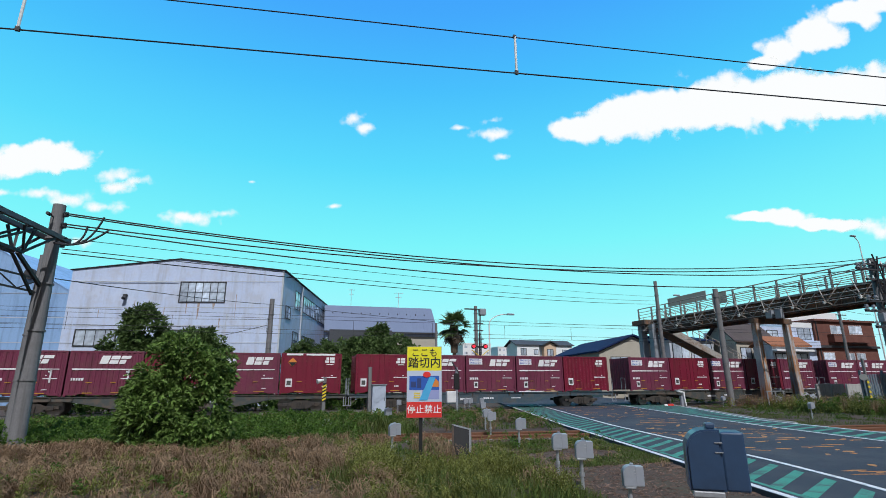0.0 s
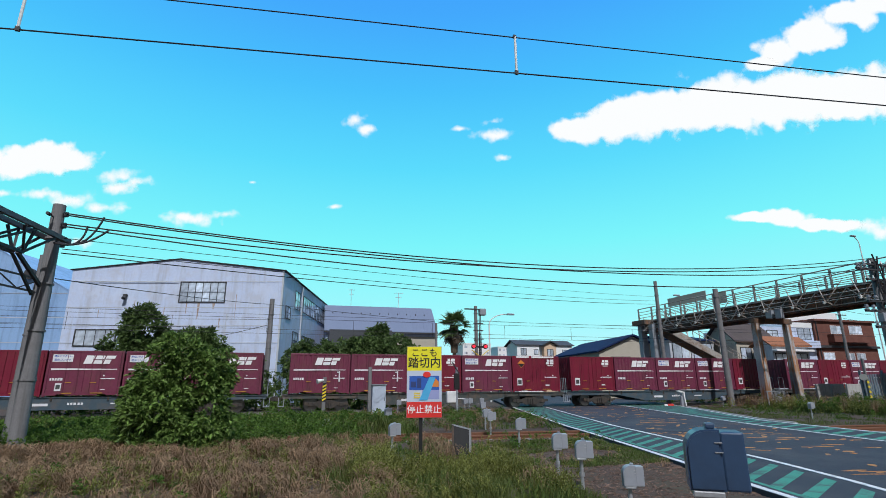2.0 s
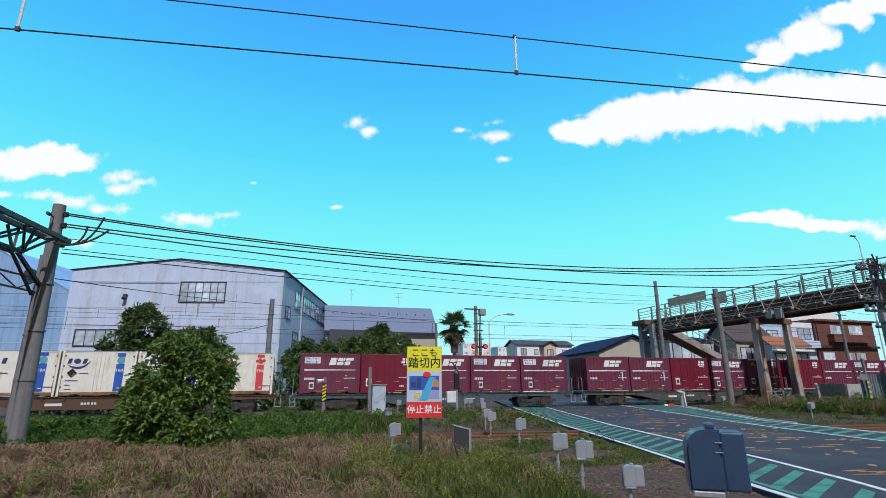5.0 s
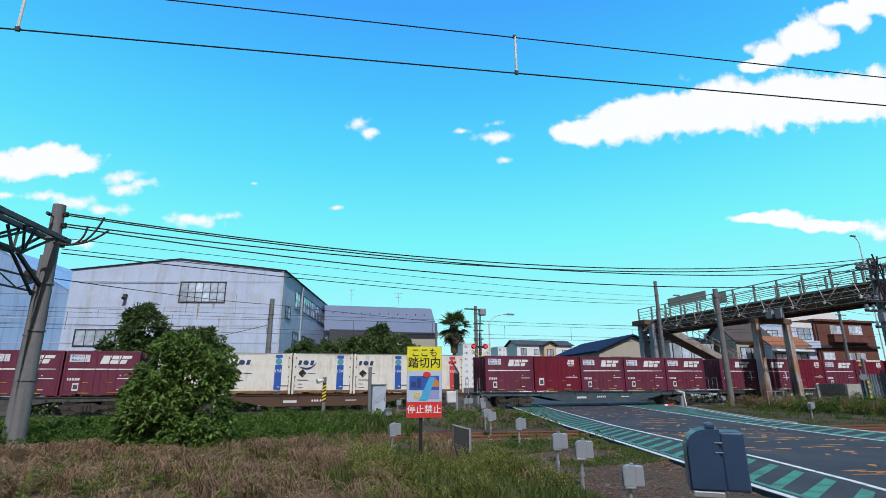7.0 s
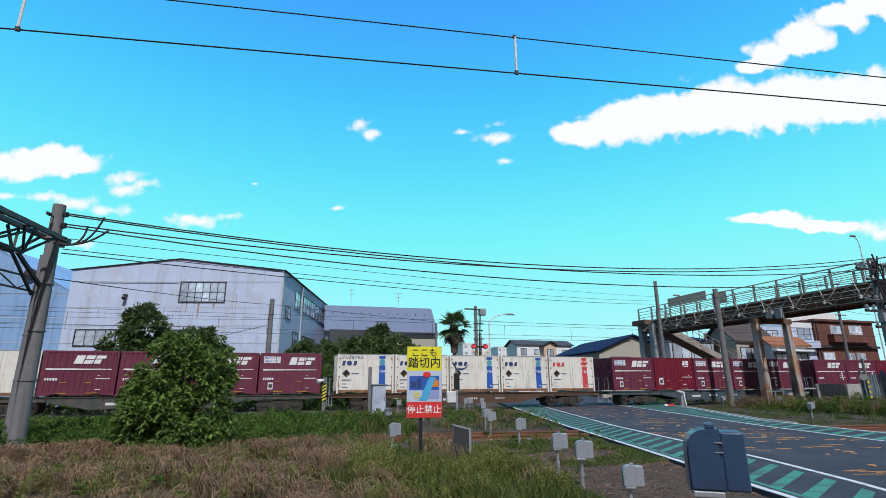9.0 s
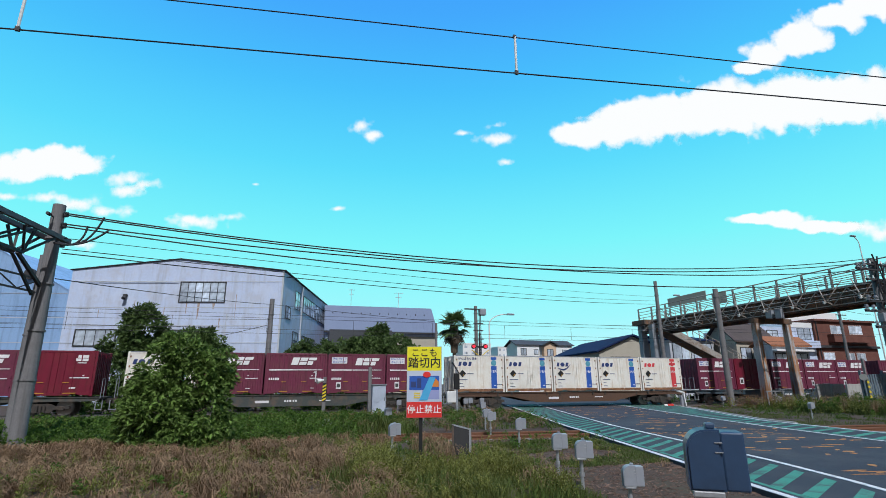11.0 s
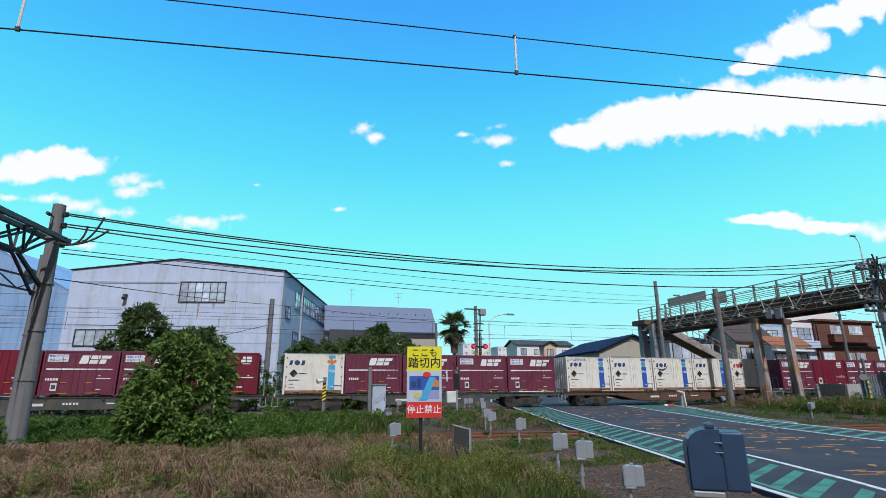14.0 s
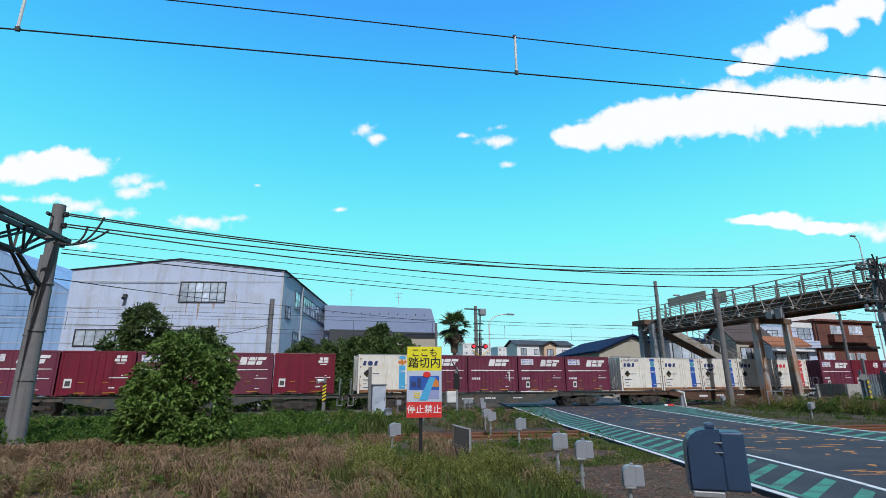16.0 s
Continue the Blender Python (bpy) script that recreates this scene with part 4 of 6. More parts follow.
lavender_block()
for bx_, by_, bw_, bh_ in ((83, 240, 15, 21), (104, 245, 9, 20), (112, 260, 12, 17)):
    block(bx_, by_, bw_, 12, bh_, M["white"], "distant white apartment tower in haze", 0, 7, 4)


# ---- footbridge ----
def footbridge():
    ob = thing("footbridge", "grimy steel pedestrian footbridge with rusty columns over the tracks", "footbridge")
    X0, X1, YN, YF = 36.6, 39.0, 8.0, 46.5
    for x in (X0, X1 - 0.12):
        part("girder", boxes((x, x + 0.12, YN, YF, 6.75, 7.95), (x - 0.08, x + 0.2, YN, YF, 6.7, 6.76), (x - 0.08, x + 0.2, YN, YF, 7.92, 7.98)), M["bridge_dark"], ob)
    bm = bmesh.new()
    y = YN
    while y < YF:
        box(bm, X0 - 0.06, X0, y, y + 0.04, 6.76, 7.92)
        y += 0.9
    part("girder_stiffeners", bm, M["bridge_dark"], ob)
    part("deck", boxes((X0, X1, YN, YF, 7.98, 8.08)), M["concrete"], ob)
    y, up = YN, True
    while y < YF - 1.0:
        part("lattice_bar", beam(bmesh.new(), (X0 - 0.14, y, 6.85 if up else 7.9), (X0 - 0.14, y + 1.1, 7.9 if up else 6.85), 0.06), M["bridge"], ob)
        y, up = y + 1.1, not up
    for z in (6.82, 7.35, 7.93):
        part("lattice_chord", beam(bmesh.new(), (X0 - 0.16, YN, z), (X0 - 0.16, YF, z), 0.06), M["bridge"], ob)
    for x in (X0 - 0.02, X1 - 0.03):
        for z, r in ((9.42, 0.045), (9.05, 0.025), (8.75, 0.025), (8.45, 0.025)):
            part("handrail" if z > 9.4 else "guard_rail", tubes([((x, YN, z), (x, YF, z))], r), M["bridge"], ob)
        y, me = YF, None
        while y > YN:
            if me is None:
                q = part("railing_post", boxes((-0.06, 0.06, -0.06, 0.06, 7.9, 9.44)), M["bridge"], ob)
                me = q.data
            else:
                q = new("railing_post", me)
                q.parent = ob
            q.location = (x, y, 0)
            y -= 2.1
    # outrigger brackets carrying cables
    y = 20.0
    while y < 46:
        bm = bmesh.new()
        beam(bm, (X0 - 0.05, y, 8.5), (X0 - 0.7, y + 0.9, 7.0), 0.055)
        beam(bm, (X0 - 0.05, y + 1.8, 8.5), (X0 - 0.7, y + 0.9, 7.0), 0.055)
        beam(bm, (X0, y + 0.9, 6.85), (X0 - 0.8, y + 0.9, 7.1), 0.06)
        part("cable_bracket", bm, M["bridge"], ob)
        bm = bmesh.new()
        for k in range(4):
            tube(bm, (X0 - 0.85, y + 0.9, 6.9 + 0.06 * k), (X0 - 0.85, y + 0.9, 6.94 + 0.06 * k), 0.11 if k % 2 else 0.07, seg=10)
        part("insulator", bm, M["porcelain"], ob)
        y += 2.4
    part("bracket_rail", tubes([((X0 - 0.75, 20, 7.1), (X0 - 0.75, 46, 7.1)), ((X0 - 0.6, 20, 7.55), (X0 - 0.6, 46, 7.55))], 0.035), M["bridge"], ob)
    for x in (X0 - 0.25, X1 + 0.65):
        bm = bmesh.new()
        bmesh.ops.create_cone(bm, cap_ends=True, segments=4, radius1=0.42, radius2=0.30, depth=7.1, matrix=Matrix.Translation((x, 32.0, 3.1)) @ Matrix.Rotation(radians(45), 4, "Z"))
        part("column", bm, M["rust_pale"], ob, "rust-streaked pale steel column")
    part("cross_beam", boxes((X0 - 0.6, X1 + 1.0, 31.75, 32.25, 6.3, 6.7)), M["bridge_dark"], ob)
    part("equipment_box", boxes((X0 - 0.5, X0 - 0.2, 30.2, 30.7, 6.5, 7.1), (X0 - 0.5, X0 - 0.2, 29.4, 29.9, 6.4, 7.2)), M["grey"], ob)
    # landing, support and stairs beyond the train
    bm = boxes((X0 - 1.0, X1 + 0.4, YF - 2.0, YF, 7.6, 8.08))
    part("landing", bm, M["bridge_dark"], ob)
    for y in (YF - 0.5, YF - 2.2):
        part("landing_column", boxes((X0 - 0.5, X0 + 0.2, y - 0.3, y + 0.3, -0.3, 7.6), bevel=0.03), M["grey"], ob)
    bm = bmesh.new()
    prism(bm, [(X1 - 1.0, 7.9), (X1 + 9.2, 3.2), (X1 + 13.0, 1.4), (X1 + 13.0, 0.9), (X1 + 9.2, 2.6), (X1 - 1.0, 7.1)], "y", YF - 1.9, YF - 1.75)
    part("stair_string", bm, M["bridge"], ob)
    bm = prism(bmesh.new(), [(X1 - 1.0, 7.5), (X1 + 13.0, 1.2), (X1 + 13.0, 0.9), (X1 - 1.0, 7.1)], "y", YF - 1.75, YF - 0.1)
    part("stair_underside", bm, M["bridge_dark"], ob)
    for i in range(16):
        x = X1 - 0.6 + i * 0.85
        z = 7.95 - i * 0.392
        part("stair_post", boxes((x, x + 0.06, YF - 1.85, YF - 1.79, z, z + 1.15)), M["bridge"], ob)
    part("stair_rail", tubes([((X1 - 0.8, YF - 1.82, 9.15), (X1 + 12.6, YF - 1.82, 3.0)), ((X1 - 0.8, YF - 1.82, 8.7), (X1 + 12.6, YF - 1.82, 2.55))], 0.035), M["bridge"], ob)
    for y0, y1, z0, z1 in ((36.9, 38.6, 8.9, 10.0), (39.3, 44.6, 9.55, 10.42)):
        part("screen_panel", boxes((X1 - 0.02, X1 + 0.02, y0, y1, z0, z1)), M["beige"], ob, "beige sheet screen panel on the railing")


M["rust_pale"] = mat("rust_streaked_paint", (0.40, 0.41, 0.42), 0.8, grain=10, var=0.2, bump=0.15, stain=(0.34, 0.15, 0.05), stain_amt=0.8, stain_scale=0.9)
streaks(M["rust_pale"], (0.36, 0.15, 0.05), 0.9, 5.0, 0.4, 0.47, 0.58)
footbridge()


# ---- poles, wires ----
def mast(x, y, h, r0, r1, label, crossarm=False, lean=0.0, z0=-0.25):
    ob = thing("utility_pole", label, "pole", m=pose(x, y, z0, 0, lean, 0))
    bm = bmesh.new()
    tube(bm, (0, 0, 0), (0, 0, h), r0, r1, seg=20)
    part("shaft", bm, M["pole"], ob, smooth=False)
    for z in np.arange(2.0, h - 0.3, 1.3):
        part("band", tube(bmesh.new(), (0, 0, z), (0, 0, z + 0.05), r0 * 1.05, seg=16), M["pole"], ob)
    if crossarm:
        for z in (h - 0.4, h - 1.2):
            part("crossarm", boxes((-0.9, 0.9, -0.25 - 0.0, -0.15, z, z + 0.1)), M["dark"], ob)
            for k in (-0.8, -0.4, 0.4, 0.8):
                bm = bmesh.new()
                tube(bm, (k, -0.2, z + 0.1), (k, -0.2, z + 0.28), 0.05, 0.03, seg=8)
                part("insulator", bm, M["porcelain"], ob)
    return ob


NEAR_MAST = (-6.55, 16.4)
mast(NEAR_MAST[0], NEAR_MAST[1], 6.95, 0.195, 0.16, "thick grey concrete catenary mast at the track side", lean=-0.9)
mast(-7.35, 17.9, 5.75, 0.17, 0.15, "weathered concrete pole standing behind the catenary mast")
mast(-1.5, 42, 8.5, 0.22, 0.18, "weathered concrete pole before the factory")
mast(32.9, 39, 11.2, 0.2, 0.15, "slender dark concrete catenary mast by the footbridge")
mast(32.75, 32, 9.2, 0.24, 0.19, "grey concrete catenary mast beside the rails")
crowd = mast(28.95, 18, 8.1, 0.2, 0.16, "dark pole crowded with cable fittings", True)
for i in range(6):
    bm = bent_run([Vector((-0.22 + 0.09 * i + 0.16 * math.sin(k * 0.9 + i * 1.7), -0.26 - 0.05 * (i % 2), 8.3 - 0.12 * i - k * 0.46)) for k in range(13)], 0.035)
    part("cable", bm, M["wire"], crowd)
for z, reach in ((7.4, -1.6), (5.75, -1.3), (5.25, -1.6), (4.45, -1.1)):
    part("side_arm", boxes((reach, 0.1, -0.33, -0.23, z, z + 0.09)), M["dark"], crowd)
    for x in (reach + 0.1, reach + 0.6):
        bm = bmesh.new()
        for k in range(4):
            tube(bm, (x, -0.28, z + 0.1 + 0.07 * k), (x, -0.28, z + 0.15 + 0.07 * k), 0.11 if k % 2 == 0 else 0.06, seg=10)
        part("insulator", bm, M["grey"], crowd)
part("switch_box", boxes((-0.75, -0.25, -0.5, -0.2, 4.75, 5.2), bevel=0.03), M["grey"], crowd)
mast(88, 52, 12, 0.2, 0.15, "utility pole beside the brick block", True)
mast(69, 48, 11.5, 0.2, 0.15, "utility pole with transformer arms", True)
svc = mast(17.3, 46, 9.25, 0.2, 0.15, "dark street utility pole with a transformer near the palm")
part("crossarm", boxes((-1.2, 0.5, -0.2, -0.1, 8.85, 8.97)), M["dark"], svc)
part("transformer", boxes((0.35, 1.0, -0.3, 0.3, 8.35, 9.0), bevel=0.08), M["grey"], svc)
part("cable_ladder", tubes([((0.32, -0.1, 3.5), (0.32, -0.1, 8.4)), ((0.5, -0.1, 3.5), (0.45, -0.1, 8.4))], 0.035), M["dark"], svc)
for z in (5.2, 6.0, 6.8, 7.5):
    part("bracket", boxes((-0.3, 0.7, -0.16, -0.08, z, z + 0.1)), M["dark"], svc)
mast(12.7, 44, 7.2, 0.13, 0.1, "thin dark pole in the hedge")


def portal_truss():
    ob = thing("portal_truss", "dark steel lattice beam of the overhead line portal", "truss")
    def P(s, z, w=0.0):
        a, b = Vector((NEAR_MAST[0] - 0.1, NEAR_MAST[1] + 0.1, 0)), Vector((-7.95, 8.0, 0))
        d = (b - a)
        n = Vector((-d.y, d.x, 0)).normalized()
        return tuple(a + d * s + n * w + Vector((0, 0, z)))
    for w in (-0.2, 0.2):
        part("chord", beam(bmesh.new(), P(-0.04, 5.72, w), P(1, 5.72, w), 0.10, 0.13), M["truss"], ob)
        part("lower_chord", beam(bmesh.new(), P(0.16, 4.96, w * 0.6), P(1, 4.90, w * 0.6), 0.08), M["dark"], ob)
        for a, za, b, zb in ((0.16, 4.98, 0.19, 5.62), (0.16, 4.98, 0.14, 5.64), (0.16, 4.97, 0.04, 5.64), (0.30, 4.95, 0.14, 5.64), (0.30, 4.95, 0.31, 5.62), (0.30, 4.95, 0.46, 5.64), (0.62, 4.93, 0.46, 5.64), (0.62, 4.93, 0.63, 5.62), (0.62, 4.93, 0.78, 5.64), (0.92, 4.92, 0.78, 5.64)):
            part("lattice_bar", beam(bmesh.new(), P(a, za, w * 0.6), P(b, zb, w), 0.055), M["dark"], ob)
    for i in range(9):
        part("cross_tie", beam(bmesh.new(), P(i / 8, 5.76, -0.2), P(i / 8, 5.76, 0.2), 0.05), M["dark"], ob)
    part("knee_brace", beam(bmesh.new(), P(-0.03, 4.0), P(0.16, 4.96), 0.08), M["dark"], ob)
    part("knee_brace", beam(bmesh.new(), P(0.04, 4.02, -0.1), P(0.165, 4.94, -0.1), 0.06), M["dark"], ob)
    part("end_plate", boxes((-0.16, 0.16, -0.2, 0.2, -0.1, 0.12), bevel=0.02), M["dark"], ob).matrix_local = Matrix.Translation(P(-0.01, 5.62))
    for s, z in ((0.05, 6.3),):
        bm = beam(bmesh.new(), P(-0.01, z - 0.05), P(s, z), 0.025)
        tube(bm, P(s, z), P(s + 0.015, z + 0.01), 0.05, seg=8)
        part("insulator_arm", bm, M["dark"], ob)


M["truss"] = mat("grey_truss_paint", (0.12, 0.125, 0.14), 0.7, 0.0, grain=14, var=0.2, bump=0.1, stain=(0.07, 0.06, 0.055), stain_amt=0.6)
portal_truss()


def lattice_arm():
    ob = thing("lattice_arm", "thin dark lattice arm beside the catenary mast", "truss")
    a, b = Vector((-7.35, 17.9, 0)), Vector((-9.4, 12.0, 0))
    for w in (4.35, 4.75):
        part("chord", beam(bmesh.new(), a + Vector((0, 0, w)), b + Vector((0, 0, w)), 0.05), M["dark"], ob)
    for i in range(8):
        p, q = a.lerp(b, i / 8), a.lerp(b, (i + 1) / 8)
        part("lattice_bar", beam(bmesh.new(), p + Vector((0, 0, 4.35 if i % 2 else 4.75)), q + Vector((0, 0, 4.75 if i % 2 else 4.35)), 0.03), M["dark"], ob)
    for i in (2, 4, 6):
        p = a.lerp(b, i / 8)
        part("hanger_rod", beam(bmesh.new(), p + Vector((0, 0, 3.5)), p + Vector((0.1, 0, 4.4)), 0.03), M["dark"], ob)


lattice_arm()


def wire(a, b, sag, r, label, group="overhead wires", n=24):
    return tagged(link("overhead_wire", wire_run((a, b), r, sag, n), M["wire"]), label, "wire", group)


def near_catenary():
    def C(x, z):
        return (x, 4.96 - 0.146 * x, z)
    wire(C(-14, 5.1), C(16, 5.1), 0.0, 0.008, "dark contact wire high over the track", n=10)
    wire(C(-14, 5.78), C(16, 5.42), 0.0, 0.007, "dark messenger wire above the contact wire", n=10)
    for x in (-2.85, 2.31, 7.6):
        ob = thing("wire_hanger", "pale steel hanger between overhead wires", "hanger", "wire hangers", m=pose(*C(x, 5.1)))
        bm = tube(bmesh.new(), (0, 0, 0.03), (0.0, 0.0, 0.49), 0.015, seg=8)
        part("rod", bm, M["porcelain"], ob)
        part("clamp", boxes((-0.02, 0.02, -0.012, 0.012, -0.015, 0.035)), M["dark"], ob)
        part("clip", boxes((-0.022, 0.014, -0.012, 0.016, 0.475, 0.515)), M["dark"], ob)


near_catenary()
for k, (za, zb, s) in enumerate(((6.43, 7.89, 1.04), (6.38, 7.30, 0.91), (6.11, 7.68, 0.91), (6.04, 6.64, 0.89))):
    wire((-6.35, 16.3, za), (29.0, 17.9, zb), s, 0.021, "thick black feeder cable sagging between poles", "feeder cables")
for z in (6.43, 6.38, 6.11, 6.04):
    ob = thing("strain_insulator", "dark strain insulator between mast and feeder cable", "insulator", "strain insulators on the mast", m=pose(-6.62, 16.4, z))
    part("link_rod", tube(bmesh.new(), (0.0, 0.0, 0.0), (0.28, -0.1, 0.0), 0.02, seg=6), M["wire"], ob)
    for k in (0.45, 0.6, 0.75):
        part("disc", tube(bmesh.new(), (0.28 * k, -0.1 * k, 0), (0.28 * k + 0.02, -0.1 * k - 0.007, 0), 0.055, seg=12), M["dark"], ob)
for a, b, s, r in (((-6.4, 16.4, 5.72), (32.9, 39, 9.47), 0.22, 0.010), ((-6.4, 16.4, 5.40), (32.9, 39, 9.07), 0.30, 0.012), ((-6.4, 16.4, 5.28), (32.9, 39, 8.77), 0.35, 0.016),
                   ((-7.0, 17.9, 4.80), (-1.5, 42, 7.82), 0.11, 0.016), ((-1.5, 42, 7.81), (12.6, 44, 7.1), 0.03, 0.018),
                   ((-40, 41.5, 6.6), (-1.5, 41.8, 6.6), 0.3, 0.014), ((-40, 41.5, 5.9), (-1.5, 41.8, 6.0), 0.2, 0.012),
                   ((-40, 38.5, 6.3), (60, 38.5, 6.3), 0.0, 0.013), ((-40, 38.5, 5.2), (60, 38.5, 5.2), 0.0, 0.013), ((-40, 34.95, 6.1), (60, 34.95, 6.1), 0.0, 0.011), ((-40, 34.95, 5.15), (60, 34.95, 5.15), 0.0, 0.011)):
    wire(a, b, s, r, "thin black overhead wire along the railway")
for a, b, s, r in (((17.3, 46, 7.6), (69, 48, 9.6), 0.7, 0.015), ((29, 18, 6.5), (60, 14, 7.5), 0.3, 0.02), ((29, 18, 7.6), (60, 14, 8.2), 0.3, 0.02),
                   ((69, 48, 10.9), (88, 52, 11.3), 0.4, 0.02), ((69, 48, 9.8), (88, 52, 10.3), 0.4, 0.02), ((-1.6, 42, 6.2), (-16, 52, 4.0), 0.2, 0.02)):
    wire(a, b, s, r, "thin black overhead wire along the railway")
for i in range(8):
    x = -14 + 6.2 * i
    wire((x, 38.5, 5.2), (x, 38.5, 6.3), 0.0, 0.012, "short dropper between catenary wires", n=2)


for a, b, c in (((-6.5, 16.2, 5.56), (-5.75, 16.25, 5.25), (-5.45, 16.28, 6.40)), ((-6.5, 16.15, 5.52), (-5.85, 16.2, 5.3), (-5.8, 16.22, 6.08)), ((-6.5, 16.1, 5.5), (-5.8, 16.15, 5.35), (-5.25, 16.2, 6.0))):
    a, b, c = Vector(a), Vector(b), Vector(c)
    bm = bent_run([a * (1 - i / 12) ** 2 + b * 2 * (i / 12) * (1 - i / 12) + c * (i / 12) ** 2 for i in range(13)], 0.03)
    tagged(link("jumper_cable", bm, M["wire"]), "black jumper cable looping from the mast", "wire", "overhead wires")


def street_lamp(x, y, h, reach, label):
    ob = thing("street_lamp", label, "street lamp", m=pose(x, y, -0.2))
    bm = bmesh.new()
    tube(bm, (0, 0, 0), (0, 0, h - 1.2), 0.09, 0.07)
    part("pole", bm, M["porcelain"], ob)
    bm = bmesh.new()
    last = Vector((0, 0, h - 1.2))
    for i in range(1, 9):
        a = i / 8 * math.pi / 2
        p = Vector((reach * (1 - math.cos(a)), 0, h - 1.2 + 1.2 * math.sin(a)))
        tube(bm, last, p, 0.05, seg=8)
        last = p
    part("arm", bm, M["porcelain"], ob)
    part("lamp_head", boxes((reach - 0.1, reach + 0.75, -0.15, 0.15, h - 0.1, h + 0.08), bevel=0.05), M["grey"], ob)


street_lamp(20.3, 50, 9.1, 2.2, "tall curved street lamp with grey head")
street_lamp(71, 45, 20.4, -1.2, "tall slender street lamp above the footbridge")
street_lamp(46, 50, 12.2, -1.2, "slender street lamp behind the footbridge")


def crossing_signal(x, y):
    ob = thing("crossing_signal", "level crossing warning signal with two red lamps", "signal", m=pose(x, y, -0.2))
    bm = bmesh.new()
    tube(bm, (0, 0, 0), (0, 0, 6.0), 0.08, seg=10)
    part("post", bm, M["black"], ob)
    for k in (-0.55, 0.5):
        bm = bmesh.new()
        tube(bm, (k, -0.05, 4.85), (k, 0.08, 4.85), 0.20, seg=18)
        lamp = part("lamp_backing", bm, M["black"], ob)
        bm = bmesh.new()
        tube(bm, (k, -0.14, 4.85), (k, -0.05, 4.85), 0.115, seg=16)
        part("red_lens", bm, M["lamp_red"], lamp, "lit red signal lens")
    part("lamp_bar", boxes((-0.55, 0.5, -0.03, 0.03, 4.8, 4.9)), M["black"], ob)
    for s in (-1, 1):
        bm = beam(bmesh.new(), (-0.75, -0.06, 4.0 - s * 0.55), (0.75, -0.06, 4.0 + s * 0.55), 0.2, 0.03)
        part("cross_board", bm, M["yellow"], ob)


crossing_signal(15.35, 40.0)


def barrier_stub(x, y):
    ob = thing("barrier_machine", "white level crossing barrier arm stub on a post", "barrier", m=pose(x, y, -0.2))
    part("post", boxes((-0.09, 0.09, -0.09, 0.09, 0, 0.9)), M["grey"], ob)
    part("arm", beam(bmesh.new(), (-0.35, -0.1, 1.25), (0.15, -0.1, 1.15), 0.2, 0.1), M["white"], ob)
    part("bracket", beam(bmesh.new(), (0.12, -0.1, 1.2), (0.22, -0.1, 0.2), 0.16, 0.1), M["white"], ob)


barrier_stub(27.7, 31.5)


# ---- trackside equipment ----
def hood(bm, w, h, d, r):
    """A housing outline with one broadly rounded top corner."""
    pts = [(-w / 2, 0), (w * 0.10, 0), (w * 0.10, h), (-w / 2 + r, h)]
    for i in range(1, 7):
        a = math.pi / 2 * i / 6
        pts.append((-w / 2 + r - r * math.sin(a), h - r + r * math.cos(a)))
    prism(bm, pts, "y", -d / 2, d / 2)
    bmesh.ops.bevel(bm, geom=[e for e in bm.edges if abs(e.verts[0].co.y - e.verts[1].co.y) < 1e-5], offset=d * 0.05, segments=2, affect="EDGES")
    return bm


def sensor_post(x, y, k, m, label, rz=0.0, z0=-0.2, height=0.60, scale=1.0, name="detector_post", slim=1.0):
    ob = thing(name, label, "trackside equipment", "detector posts beside the rails" if scale < 1.2 else "", m=pose(x, y, z0, 0, 0, rz))
    w, h, d, s = 0.32 * k * scale * slim, 0.31 * k * scale * (0.5 + 0.5 * slim), 0.2 * k * scale, scale * k
    bm = hood(bmesh.new(), w, h, d, w * 0.38)
    bmesh.ops.translate(bm, verts=bm.verts, vec=(0, 0, height))
    hd = part("housing", bm, m, ob)
    bm = boxes((w * 0.10, w * 0.5, -d * 0.42, d * 0.46, height - 0.0 * h, height + h * 0.96), bevel=0.01 * s)
    part("side_cover", bm, m, ob)
    part("cap", boxes((-w * 0.1, w * 0.06, -d * 0.2, d * 0.2, height + h, height + h * 1.09), bevel=0.006 * s), m, ob)
    part("collar", boxes((-w * 0.46, w * 0.06, -d * 0.5, d * 0.5, height - 0.03 * s, height), bevel=0.006 * s), M["steel_grey"], ob)
    bm = bmesh.new()
    tube(bm, (-w * 0.2, 0, 0.0), (-w * 0.2, 0, height - 0.03 * s), 0.032 * s, seg=14)
    part("pipe", bm, M["steel_grey"], ob)
    bm = bmesh.new()
    tube(bm, (-w * 0.2, 0, height * 0.55), (-w * 0.2, 0, height * 0.64), 0.048 * s, seg=12)
    part("coupling", bm, M["steel_grey"], ob)
    part("foot", boxes((-w * 0.2 - 0.11 * s, -w * 0.2 + 0.11 * s, -0.1 * s, 0.1 * s, -0.05, 0.04)), M["concrete"], ob)
    for z in (0.62, 0.78):
        part("latch", boxes((-0.005 * s + 0.02 * (z - 0.6), 0.032 * s, -d / 2 - 0.004 * s, -d / 2 + 0.01, height + h * z, height + h * (z + 0.015))), M["steel_grey"], hd)
    return ob


